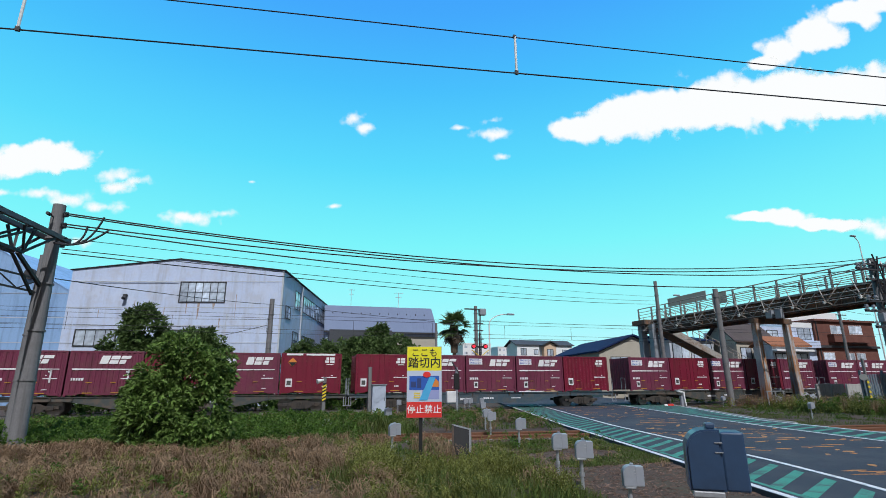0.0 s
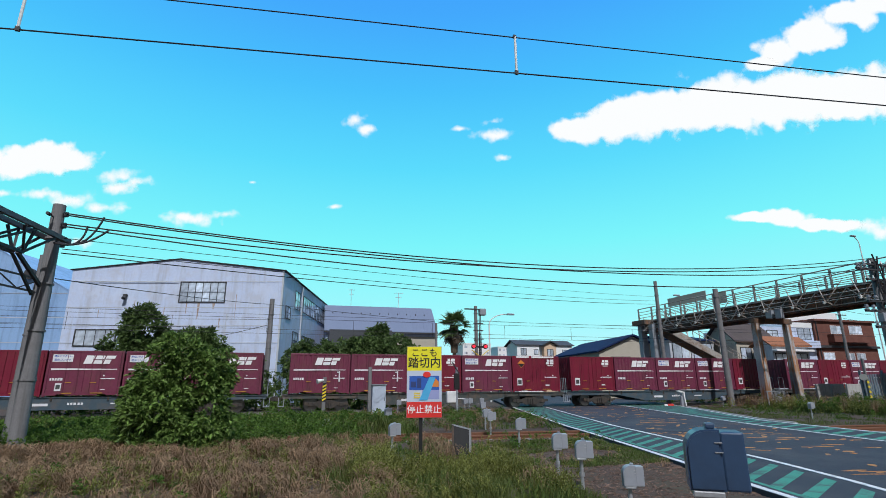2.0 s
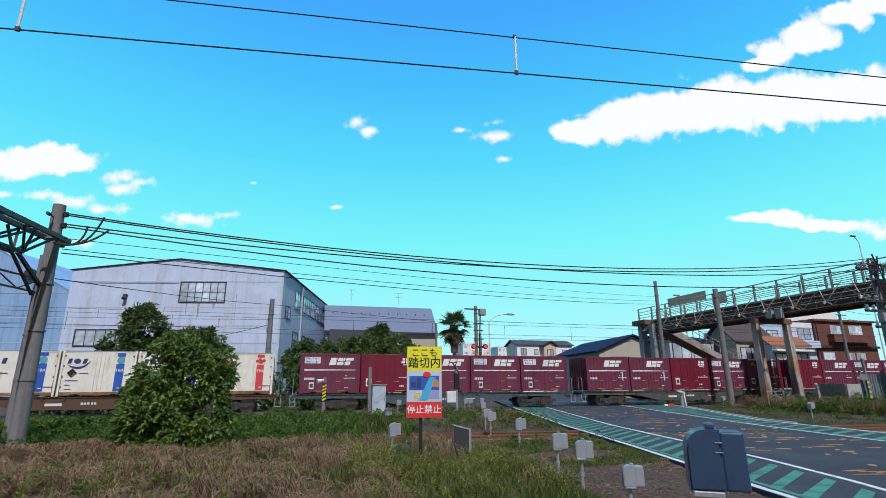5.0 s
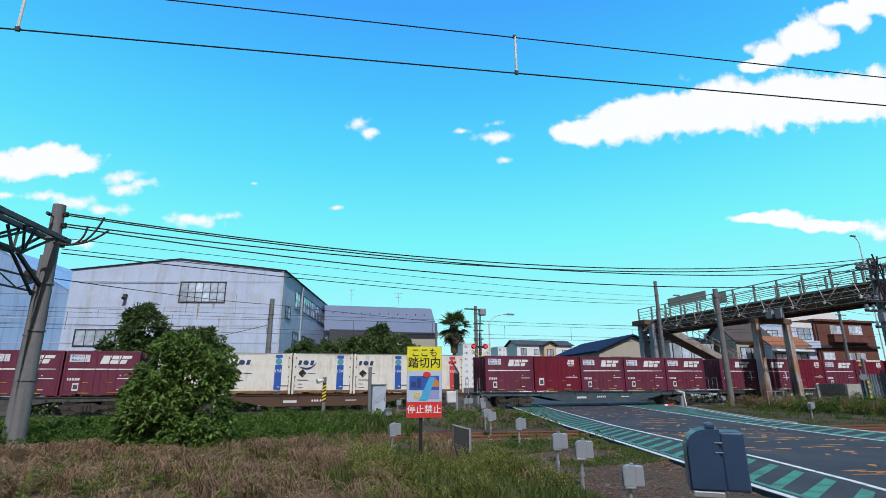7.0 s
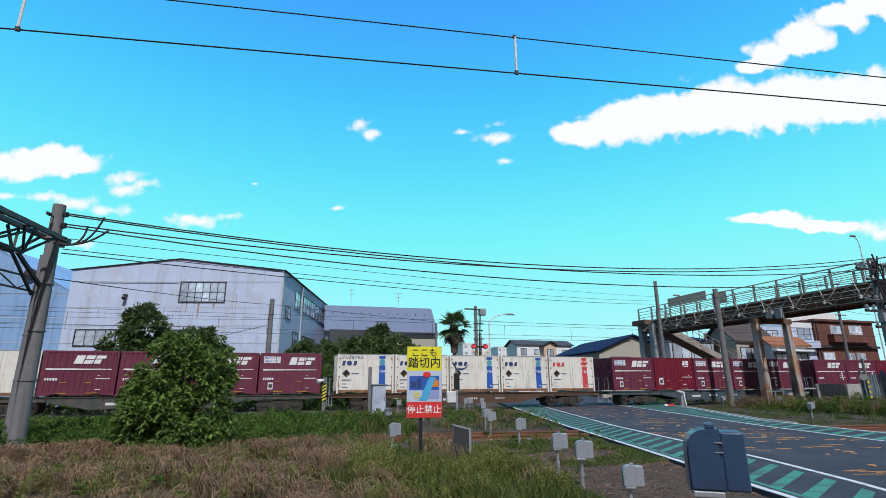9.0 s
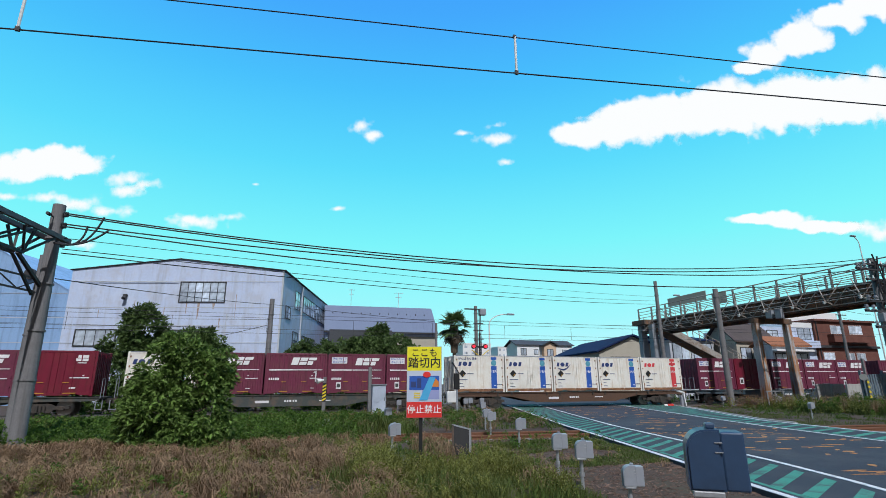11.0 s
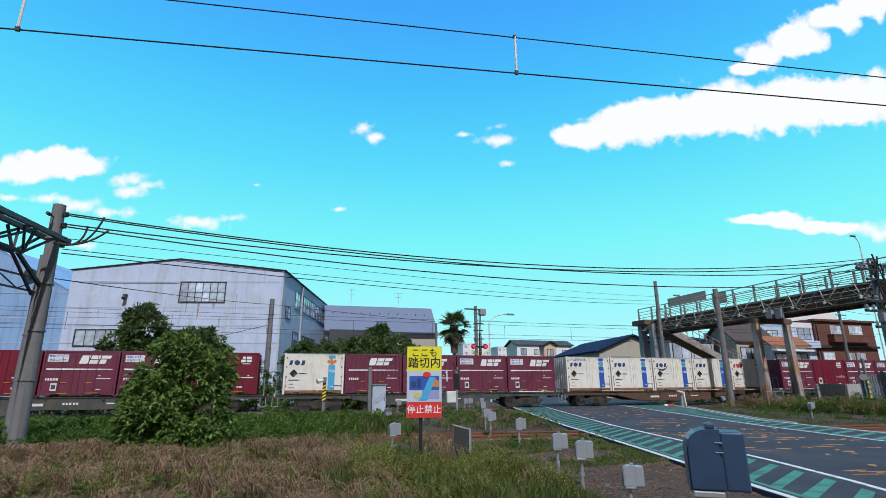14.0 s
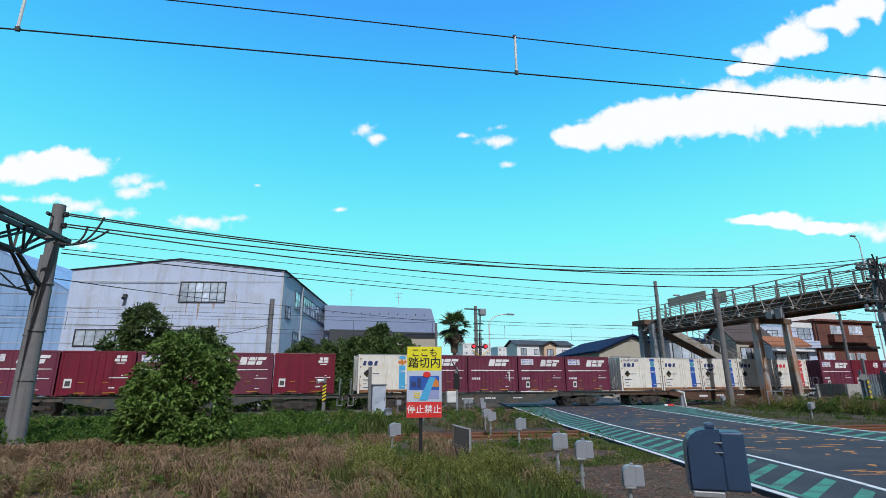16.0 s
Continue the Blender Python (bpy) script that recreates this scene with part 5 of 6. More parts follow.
M["steel_grey"] = mat("galvanised_steel", (0.40, 0.41, 0.43), 0.5, 0.5, grain=25, var=0.15, bump=0.1)
DET = "small grey rounded detector housing on a pipe"
for x, y, k, rz in ((4.82, 7.86, 1.0, -22), (4.09, 5.62, 0.85, -24), (5.08, 9.12, 1.0, -18), (6.25, 13.31, 1.0, -18), (6.8, 16.74, 1.0, -16), (2.62, 12.74, 1.0, 4), (4.05, 21.07, 1.0, 12), (5.95, 22.5, 1.0, 0),
                   (7.35, 18.6, 1.0, -8), (9.84, 25.39, 1.0, -5), (12.4, 32.2, 1.05, 0), (11.5, 31.9, 1.05, 0), (11.0, 31.4, 1.1, 0), (6.6, 31.0, 1.0, 0), (31.39, 26.73, 1.0, 0), (23.92, 18.77, 1.0, 0), (29.5, 29.5, 1.0, 0)):
    sensor_post(x, y, k * 0.88, M["grey"], DET, rz, -0.2, 0.63)
sensor_post(2.87, 3.02, 1.0, M["bluebox"], "large slate-blue rounded equipment housing on a pipe", -37, -0.2, 1.125, 1.36, "equipment_housing", 0.84)


text_part("がんばろう日本", 0.20, 0.98, 2.26, -0.016, M["navy"], FIRST_WHITE[0], "slogan_lettering")


def warning_sign():
    ob = thing("warning_sign", "yellow, blue and red crossing warning sign on black post", "sign", m=pose(2.58, 9.78, -0.2, 0, 0, -14))
    W, z0, z1, z2, z3 = 0.34, 1.20, 1.49, 2.075, 2.54
    part("post", boxes((-0.10, -0.03, 0.02, 0.09, -0.1, 2.5)), M["black"], ob)
    part("backing", boxes((-W, W, -0.012, 0.02, z0, z3), bevel=0.004), M["grey"], ob)
    part("yellow_panel", boxes((-W + 0.005, W - 0.005, -0.018, -0.01, z2, z3 - 0.005)), M["sign_yellow"], ob)
    mid = part("picture_panel", boxes((-W + 0.005, W - 0.005, -0.018, -0.01, z1, z2)), M["sign_pale"], ob)
    part("red_panel", boxes((-W + 0.005, W - 0.005, -0.018, -0.01, z0 + 0.005, z1)), M["red"], ob)
    text_part("ここも", 0.175, 0, z2 + 0.335, -0.021, M["black"], ob)
    text_part("踏切内", 0.215, 0, z2 + 0.14, -0.021, M["black"], ob)
    text_part("停止禁止", 0.165, 0, (z0 + z1) / 2, -0.021, M["white"], ob)
    y = -0.022
    part("picture_sky", boxes((-W + 0.05, W - 0.05, y, -0.016, z1 + 0.22, z2 - 0.10)), M["blue"], mid)
    part("picture_field", boxes((-W + 0.30, W - 0.05, y, -0.0155, z1 + 0.05, z1 + 0.22)), M["sign_violet"], mid)
    part("picture_road", prism(bmesh.new(), [(-0.10, z1 + 0.03), (0.06, z1 + 0.03), (0.22, z2 - 0.12), (0.10, z2 - 0.12)], "y", y - 0.004, -0.016), M["lblue"], mid)
    part("picture_hill", prism(bmesh.new(), [(0.15, z1 + 0.28), (0.28, z1 + 0.28), (0.28, z1 + 0.38), (0.22, z1 + 0.44)], "y", y - 0.003, -0.016), M["orangep"], mid)
    bm = bmesh.new()
    bmesh.ops.create_cone(bm, cap_ends=True, segments=20, radius1=0.075, radius2=0.075, depth=0.01, matrix=Matrix.Translation((0.05, y - 0.004, z2 - 0.075)) @ Matrix.Rotation(radians(90), 4, "X") @ Matrix.Diagonal((1, 0.75, 1, 1)))
    part("picture_badge", bm, M["red"], mid)
    for a, b in ((-0.2, 0.07), (-0.2, 0.11), (-0.2, 0.15)):
        part("picture_gate", boxes((a, a + 0.12, y - 0.002, -0.016, z1 + b, z1 + b + 0.022)), M["yellow"], mid)
    part("picture_train", boxes((-0.14, -0.06, y - 0.002, -0.016, z1 + 0.26, z1 + 0.44), (-0.26, -0.16, y - 0.002, -0.016, z1 + 0.27, z1 + 0.38)), M["navy"], mid)


M["sign_yellow"] = mat("sign_yellow", (0.80, 0.72, 0.02), 0.5, grain=6, var=0.05, bump=0.0)
M["sign_pale"] = mat("sign_pale_blue", (0.50, 0.56, 0.68), 0.5, grain=6, var=0.05, bump=0.0)
M["sign_violet"] = mat("sign_violet", (0.30, 0.33, 0.58), 0.5, grain=6, var=0.05, bump=0.0)
warning_sign()


def notice_board():
    ob = thing("steel_panel", "weathered grey mesh panel on two short posts", "panel", m=pose(3.72, 11.6, -0.2, 0, 0, -12))
    part("sheet", prism(bmesh.new(), [(0.03, 0.12), (0.40, 0.0), (0.40, 0.80), (0.03, 0.90)], "y", -0.01, 0.01), M["mesh_grey"], ob)
    part("post", boxes((0.39, 0.44, -0.025, 0.025, -0.1, 0.83)), M["steel_grey"], ob)
    part("post", boxes((0.0, 0.04, -0.02, 0.02, -0.1, 0.92)), M["bridge_dark"], ob)
    part("top_bar", beam(bmesh.new(), (0.0, 0, 0.92), (0.44, 0, 0.81), 0.03), M["steel_grey"], ob)


M["mesh_grey"] = mat("dull_mesh", (0.04, 0.04, 0.042), 0.95, 0.0, grain=80, var=0.3, bump=0.2)
notice_board()


M["cabinet"] = mat("pale_cabinet_paint", (0.46, 0.52, 0.62), 0.5, grain=10, var=0.06, bump=0.03)


def cabinet():
    ob = thing("equipment_cabinet", "white steel equipment cabinet on a tall grey post", "cabinet", m=pose(4.25, 27, -0.2))
    part("body", boxes((0.06, 0.76, -0.2, 0.25, 0.38, 1.78), bevel=0.012), M["cabinet"], ob)
    part("door", boxes((0.12, 0.74, -0.22, -0.2, 0.42, 1.74), bevel=0.006), M["cabinet"], ob)
    part("lid", boxes((0.02, 0.80, -0.26, 0.28, 1.78, 1.83)), M["grey"], ob)
    part("handle", boxes((0.66, 0.69, -0.25, -0.22, 1.0, 1.16)), M["dark"], ob)
    part("post", boxes((-0.14, 0.02, -0.06, 0.08, 0, 2.7)), M["pole"], ob)
    part("leg", boxes((0.5, 0.6, 0.0, 0.1, 0, 0.38)), M["pole"], ob)


cabinet()


def striped_post():
    ob = thing("striped_post", "concrete post with yellow and black stripes and loudspeaker", "post", m=pose(1.97, 28.2, -0.2))
    part("shaft", boxes((-0.09, 0.09, -0.09, 0.09, 0, 2.2), bevel=0.02), M["pole"], ob)
    for i in range(5):
        bm = prism(bmesh.new(), [(-0.094, 0.98 + i * 0.17), (0.094, 1.08 + i * 0.17), (0.094, 1.17 + i * 0.17), (-0.094, 1.07 + i * 0.17)], "y", -0.1, -0.085)
        part("stripe", bm, M["yellow"], ob)
    part("black_wrap", boxes((-0.092, 0.092, -0.095, 0.0, 0.95, 1.9)), M["black"], ob)
    bm = bmesh.new()
    tube(bm, (-0.06, -0.1, 2.05), (-0.40, -0.2, 1.98), 0.04, 0.14, seg=16)
    part("loudspeaker_horn", bm, M["porcelain"], ob)


striped_post()


def signal_stand():
    ob = thing("track_signal", "dark trackside signal unit with white control box", "signal", m=pose(9.95, 30, -0.2))
    part("post", boxes((-0.06, 0.06, -0.06, 0.06, 0, 2.8)), M["grey"], ob)
    part("signal_case", boxes((-0.16, 0.16, -0.1, 0.12, 1.5, 2.45), bevel=0.02), M["black"], ob)
    part("hood_blade", beam(bmesh.new(), (-0.28, -0.05, 3.1), (0.14, -0.05, 2.45), 0.12, 0.05), M["dark"], ob)
    part("control_box", boxes((-0.65, -0.1, -0.15, 0.15, 0.75, 1.4), bevel=0.02), M["white"], ob)


signal_stand()


def loudspeaker_post():
    ob = thing("loudspeaker_post", "striped post with a grey horn loudspeaker by fence", "post", m=pose(33.0, 22.6, -0.2))
    part("post", boxes((0.55, 0.67, -0.06, 0.06, 0, 3.2)), M["pole"], ob)
    bm = tube(bmesh.new(), (0.55, 0, 2.2), (0.1, -0.2, 2.1), 0.05, 0.2, seg=16)
    part("horn", bm, M["porcelain"], ob)
    for i in range(4):
        part("stripe", boxes((0.53, 0.69, -0.08, -0.05, 0.9 + 0.28 * i, 1.04 + 0.28 * i)), M["yellow"], ob)


loudspeaker_post()


def slab_fence():
    for i in range(6):
        ob = tagged(link("concrete_slab", boxes((0, 1.32, 0, 0.16, 0, 1.75), bevel=0.03), M["concrete"]), "upright weathered concrete slab in weeds", "concrete slab", "upright slabs by the fence")
        ob.matrix_world = pose(36.6 + 1.45 * i, 28.0 + 0.05 * (i % 2), -0.25, 0, 1.5 * (i % 3 - 1), 2 * (i % 2))


slab_fence()


def picket_fence():
    ob = thing("picket_fence", "pale blue-grey steel picket fence above weeds", "fence")
    for z in (0.5, 1.75):
        part("fence_rail", boxes((35.3, 41.5, 24.03, 24.09, z, z + 0.09)), M["fence"], ob)
    me = None
    for i in range(31):
        if me is None:
            p = part("picket", boxes((0, 0.15, -0.02, 0.02, 0, 2.25), bevel=0.01), M["fence"], ob)
            me = p.data
        else:
            p = new("picket", me)
            p.parent = ob
        p.location = (35.4 + i * 0.22, 24.0, -0.2 + 0.012 * i)
    for i in range(4):
        part("fence_post", boxes((35.4 + i * 2.0, 35.52 + i * 2.0, 24.1, 24.22, -0.3, 2.35)), M["fence"], ob)


M["fence"] = mat("blue_grey_fence", (0.13, 0.18, 0.22), 0.6, 0.2, grain=12, var=0.2, stain=(0.15, 0.16, 0.17), stain_amt=0.6)
picket_fence()


def white_rail(x, y):
    ob = thing("guard_frame", "pale grey pipe guard frame beside the crossing", "railing", m=pose(x, y, -0.2))
    for k in (0, 0.75, 1.5):
        part("post", tube(bmesh.new(), (k, 0, 0), (k, 0, 1.25), 0.045), M["steel_grey"], ob)
    part("top_bar", tube(bmesh.new(), (-0.1, 0, 1.2), (1.6, 0, 1.2), 0.04), M["steel_grey"], ob)


white_rail(33.0, 29.0)


def road_marker(x, y):
    ob = thing("kerb_marker", "small red and white kerb marker by the rails", "marker", m=pose(x, y, -0.1, 0, 0, -20))
    part("red_end", boxes((0.35, 0.75, -0.1, 0.1, 0, 0.24), bevel=0.04), M["red"], ob)
    part("white_end", boxes((0.1, 0.345, -0.1, 0.1, 0, 0.20), bevel=0.04), M["white"], ob)


road_marker(26.6, 32.2)


# ---- plants ----
def leaf_cloud(name, centres, axes, count, length, width, material, rs, spread=0.75):
    """Sprigs of folded lance-shaped leaves that fan out from each centre round its axis."""
    k = len(centres)
    c = np.repeat(centres, count, 0)
    ax = np.repeat(axes / (np.linalg.norm(axes, axis=1)[:, None] + 1e-6), count, 0)
    L = np.repeat(np.broadcast_to(length, k), count) * rs.uniform(0.6, 1.25, k * count)
    W = np.repeat(np.broadcast_to(width, k), count) * rs.uniform(0.7, 1.2, k * count)
    g = rs.normal(size=(k * count, 3))
    g /= np.linalg.norm(g, axis=1)[:, None]
    d = ax * (1 - spread * 0.55) + g * spread
    d /= np.linalg.norm(d, axis=1)[:, None]
    side = np.cross(d, ax + 0.35 * rs.normal(size=d.shape))
    side /= np.linalg.norm(side, axis=1)[:, None] + 1e-6
    up = np.cross(side, d)
    o = c + d * (L * 0.12)[:, None] + g * (L * 0.18)[:, None]
    mid = o + d * (L * 0.5)[:, None]
    v = np.empty((k * count, 4, 3))
    v[:, 0] = o
    v[:, 1] = mid + side * W[:, None] + up * (W * 0.35)[:, None]
    v[:, 2] = o + d * L[:, None] - np.array((0, 0, 1)) * (L * 0.22)[:, None]
    v[:, 3] = mid - side * W[:, None] + up * (W * 0.35)[:, None]
    q = np.arange(k * count)[:, None] * 4
    me = bpy.data.meshes.new(name)
    me.from_pydata(v.reshape(-1, 3), [], np.hstack([q, q + 1, q + 2, q + 3]))
    me.materials.append(material)
    return me


def tree(base, blobs, leaf, n, material, label, seed, trunk_r=0.12, name="tree"):
    rs = np.random.RandomState(seed)
    ob = thing(name, label, "tree" if name == "tree" else "shrub", m=Matrix.Translation(base))
    blobs = [Vector((b[0] - base[0], b[1] - base[1], b[2] - base[2])).to_tuple() + tuple(b[3:]) for b in blobs]
    top = max(b[2] for b in blobs)
    sprigs = []
    for b in blobs:
        for _ in range(7):
            d = rs.normal(size=3)
            d /= np.linalg.norm(d)
            if d[2] < -0.3:
                continue
            k = rs.uniform(0.18, 0.32)
            sprigs.append((b[0] + d[0] * b[3] * 0.9, b[1] + d[1] * b[4] * 0.9, b[2] + d[2] * b[5] * 1.0, b[3] * k, b[4] * k, b[5] * k * 1.3))
    bm = bmesh.new()
    tube(bm, (0, 0, -0.1), (0.05, 0, top * 0.6), trunk_r, trunk_r * 0.5, seg=10)
    part("trunk", bm, M["trunk"], ob)
    for b in blobs:
        bm = bmesh.new()
        z = min(b[2] * 0.6, top * 0.4)
        tube(bm, (0, 0, z), (b[0], b[1], b[2]), trunk_r * 0.45, trunk_r * 0.12, seg=7)
        for _ in range(4):
            e = rs.normal(size=3) * 0.6
            tube(bm, (b[0] * 0.6, b[1] * 0.6, z + (b[2] - z) * 0.6), (b[0] + e[0] * b[3], b[1] + e[1] * b[4], b[2] + e[2] * b[5]), trunk_r * 0.2, trunk_r * 0.06, seg=5)
        part("limb", bm, M["trunk"], ob)
    blobs = blobs + sprigs
    area = np.array([b[3] * b[5] + b[3] * b[4] for b in blobs])
    P, N = [], []
    for b, c in zip(blobs, (area / area.sum() * n / 10).astype(int) + 4):
        d = rs.normal(size=(c, 3))
        d /= np.linalg.norm(d, axis=1)[:, None]
        p = np.array(b[:3]) + d * np.array(b[3:]) * rs.uniform(0.62, 1.06, c)[:, None]
        f = 1.6 / np.mean(b[3:])
        keep = np.array([noise.noise((q[0] * f, q[1] * f, q[2] * f + seed)) > -0.06 for q in p])
        P.append(p[keep])
        N.append((d * 0.8 + np.array((0, 0, 0.55)))[keep])
    P, N = np.vstack(P), np.vstack(N)
    P[:, 2] = np.maximum(P[:, 2], 0.05)
    me = leaf_cloud("crown", P, N, 10, leaf * 2.0, leaf * 0.42, material, rs)
    c = new("crown", me)
    c.parent = ob
    c["kind"] = "stuff"
    return ob


tree((-2.6, 15.2, -0.2), [(-2.77, 15.2, 2.50, 0.62, 0.6, 0.44), (-3.05, 15.2, 1.8, 0.76, 0.7, 0.70), (-2.16, 15.2, 1.8, 0.64, 0.65, 0.72), (-2.95, 14.9, 0.95, 0.92, 0.7, 0.76), (-2.0, 14.9, 0.85, 0.72, 0.7, 0.82),
                            (-2.66, 14.7, 0.2, 0.96, 0.7, 0.5), (-1.78, 14.8, 0.1, 0.54, 0.6, 0.4), (-3.7, 15.3, 1.28, 0.38, 0.4, 0.40), (-3.66, 15.2, 0.4, 0.4, 0.4, 0.6), (-1.66, 15.3, 2.0, 0.28, 0.3, 0.48)],
     0.078, 36000, M["leaf_light"], "dense bushy green shrub tree standing in weeds", 3, 0.09)
tree((-10.7, 43, -0.2), [(-10.6, 43, 5.6, 1.6, 1.6, 1.5), (-11.4, 43, 4.2, 1.7, 1.6, 1.3), (-9.4, 43, 4.0, 1.6, 1.5, 1.3)], 0.17, 21000, M["leaf_dark"], "round dark green tree before the factory wall", 5, 0.16)
tree((-6.6, 42.5, -0.2), [(-6.8, 42.5, 4.9, 1.3, 1.2, 0.9), (-5.7, 42.5, 4.2, 1.3, 1.2, 1.1), (-8.0, 42.5, 4.0, 1.2, 1.2, 1.1)], 0.17, 17000, M["leaf_dark"], "dark green tree beside the factory wall", 6, 0.14)
for i, (x, y, z, r) in enumerate(((1.4, 47, 4.3, 1.5), (3.6, 49, 4.4, 1.7), (5.6, 48, 4.8, 1.6), (7.6, 48, 5.0, 1.8), (9.6, 48.5, 5.3, 1.8), (11.3, 48, 4.1, 1.5), (8.4, 50, 6.5, 1.0))):
    tree((x, y, -0.2), [(x, y, z - 0.3, r, r * 0.9, 1.2), (x + 0.4, y, z - 2.0, r * 1.1, r, 1.5), (x - 0.5, y - 0.3, z - 1.2, r, r, 1.2)], 0.17, 11000, M["leaf_dark"], "dark green hedge tree behind the railway", 20 + i, 0.14)


for i in range(9):
    x = -14.0 + 2.5 * i + 0.5 * math.sin(i * 2.3)
    tree((x, 39.8, -0.2), [(x, 39.8, 1.7, 1.3, 0.9, 1.2), (x - 0.8, 39.7, 0.9, 1.0, 0.8, 0.9), (x + 0.8, 39.8, 1.0 + 0.2 * math.sin(i), 1.0, 0.8, 1.0)], 0.14, 5000, M["leaf_dark"], "low dark green bush close behind the rails", 60 + i, 0.08, "shrub")


def palm(x, y, h, label, seed):
    rs = np.random.RandomState(seed)
    ob = thing("palm_tree", label, "palm", m=pose(x, y, -0.2))
    bm = tube(bmesh.new(), (0, 0, 0), (0, 0, h - 1.0), 0.2, 0.15, seg=10)
    tube(bm, (0, 0, h - 3.6), (0, 0, h - 0.9), 0.34, 0.42, seg=10)
    part("trunk", bm, M["trunk"], ob)
    for i in range(80):
        az, el = rs.uniform(0, 2 * math.pi), rs.uniform(-0.7, 1.3) if i < 56 else rs.uniform(-1.45, -0.9)
        d = Vector((math.cos(az) * math.cos(el), math.sin(az) * math.cos(el), math.sin(el)))
        o = Vector((0, 0, h - 1.0))
        tip = o + d * rs.uniform(0.8, 1.25)
        bm = bmesh.new()
        tube(bm, o, tip, 0.02, 0.012, seg=4)
        side = d.cross(Vector((0, 0, 1))).normalized()
        up = side.cross(d)
        for k in range(13):
            a = (k - 6) / 6 * 1.7
            e = (d * math.cos(a) + side * math.sin(a)) * rs.uniform(0.7, 1.0) - Vector((0, 0, 0.22))
            w = (up * 0.02 + d.cross(e).normalized().cross(e).normalized() * 0.10)
            v = [bm.verts.new(p) for p in (tip - w, tip + w, tip + e)]
            bm.faces.new(v)
        part("frond", bm, M["leaf_dark"] if i < 56 else M["trunk"], ob)


palm(15.7, 48, 8.4, "fan palm with a shaggy trunk", 2)


def blades(name, regions, material, label, seed, category="grass", flop=0.75, bare=-0.12):
    """Bent blades of grass; regions: x0, x1, y0, y1, count, height, width."""
    rs = np.random.RandomState(seed)
    V, F, base = [], [], 0
    for x0, x1, y0, y1, n, h, w in regions:
        x, y = rs.uniform(x0, x1, n * 2), rs.uniform(y0, y1, n * 2)
        keep = np.array([noise.noise((a * 0.55, b * 0.55, seed)) + 0.25 * noise.noise((a * 2.1, b * 2.1, seed)) > bare for a, b in zip(x, y)])
        edge = np.interp(y, ROAD_Y, EDGE_L)
        edge_r = np.interp(y, ROAD_Y, EDGE_R)
        keep &= (x < edge - 0.05) | (x > edge_r + 0.1)
        x, y = x[keep][:n], y[keep][:n]
        n = len(x)
        az = rs.uniform(0, 2 * math.pi, n)
        hh = h * rs.uniform(0.35, 1.15, n) * np.array([0.75 + 0.7 * noise.noise((p * 0.9, q * 0.9, 5)) for p, q in zip(x, y)])
        lean = rs.uniform(0.15, flop, n) * hh
        ww = w * rs.uniform(0.6, 1.3, n)
        side = np.stack([np.cos(az + 1.57), np.sin(az + 1.57), np.zeros(n)], 1) * ww[:, None]
        o = np.stack([x, y, np.array([ground_z(p, q) - 0.03 for p, q in zip(x, y)])], 1)
        mid = o + np.stack([np.cos(az) * lean * 0.35, np.sin(az) * lean * 0.35, hh * 0.6], 1)
        tip = o + np.stack([np.cos(az) * lean, np.sin(az) * lean, hh], 1)
        v = np.stack([o - side, o + side, mid + side * 0.8, mid - side * 0.8, tip], 1).reshape(-1, 3)
        k = base + np.arange(n) * 5
        V.append(v)
        F += [(a, a + 1, a + 2, a + 3) for a in k.tolist()] + [(a + 3, a + 2, a + 4) for a in k.tolist()]
        base += n * 5
    me = bpy.data.meshes.new(name)
    me.from_pydata(np.vstack(V), [], F)
    me.materials.append(material)
    return tagged(new(name, me), label, category, "", "stuff")


def weeds(name, regions, material, label, seed):
    """Leafy weeds in low clumps; regions: x0, x1, y0, y1, clumps, leaves, height, radius, leaf."""
    rs = np.random.RandomState(seed)
    P, N, S = [], [], []
    for x0, x1, y0, y1, n, m, h, r, leaf in regions:
        for _ in range(n):
            cx, cy = rs.uniform(x0, x1), rs.uniform(y0, y1)
            if at(cy, EDGE_L) - r * 0.8 < cx < at(cy, EDGE_R) + r:
                continue
            hh, rr = h * rs.uniform(0.5, 1.15), r * rs.uniform(0.6, 1.2)
            k = max(5, m // 7)
            z = rs.uniform(0, 1, k) ** 0.7
            a, q = rs.uniform(0, 2 * math.pi, k), np.sqrt(rs.uniform(0, 1, k)) * rr * (1.15 - 0.8 * z)
            P.append(np.stack([cx + q * np.cos(a), cy + q * np.sin(a), ground_z(cx, cy) - 0.02 + z * hh], 1))
            N.append(np.stack([np.cos(a) * 0.5, np.sin(a) * 0.5, np.full(k, 0.9)], 1))
            S.append(np.full(k, leaf))
    rs2 = np.random.RandomState(seed + 1)
    S = np.concatenate(S)
    me = leaf_cloud(name, np.vstack(P), np.vstack(N), 7, S * 2.1, S * 0.5, material, rs2)
    return tagged(new(name, me), label, "weeds", "", "stuff")


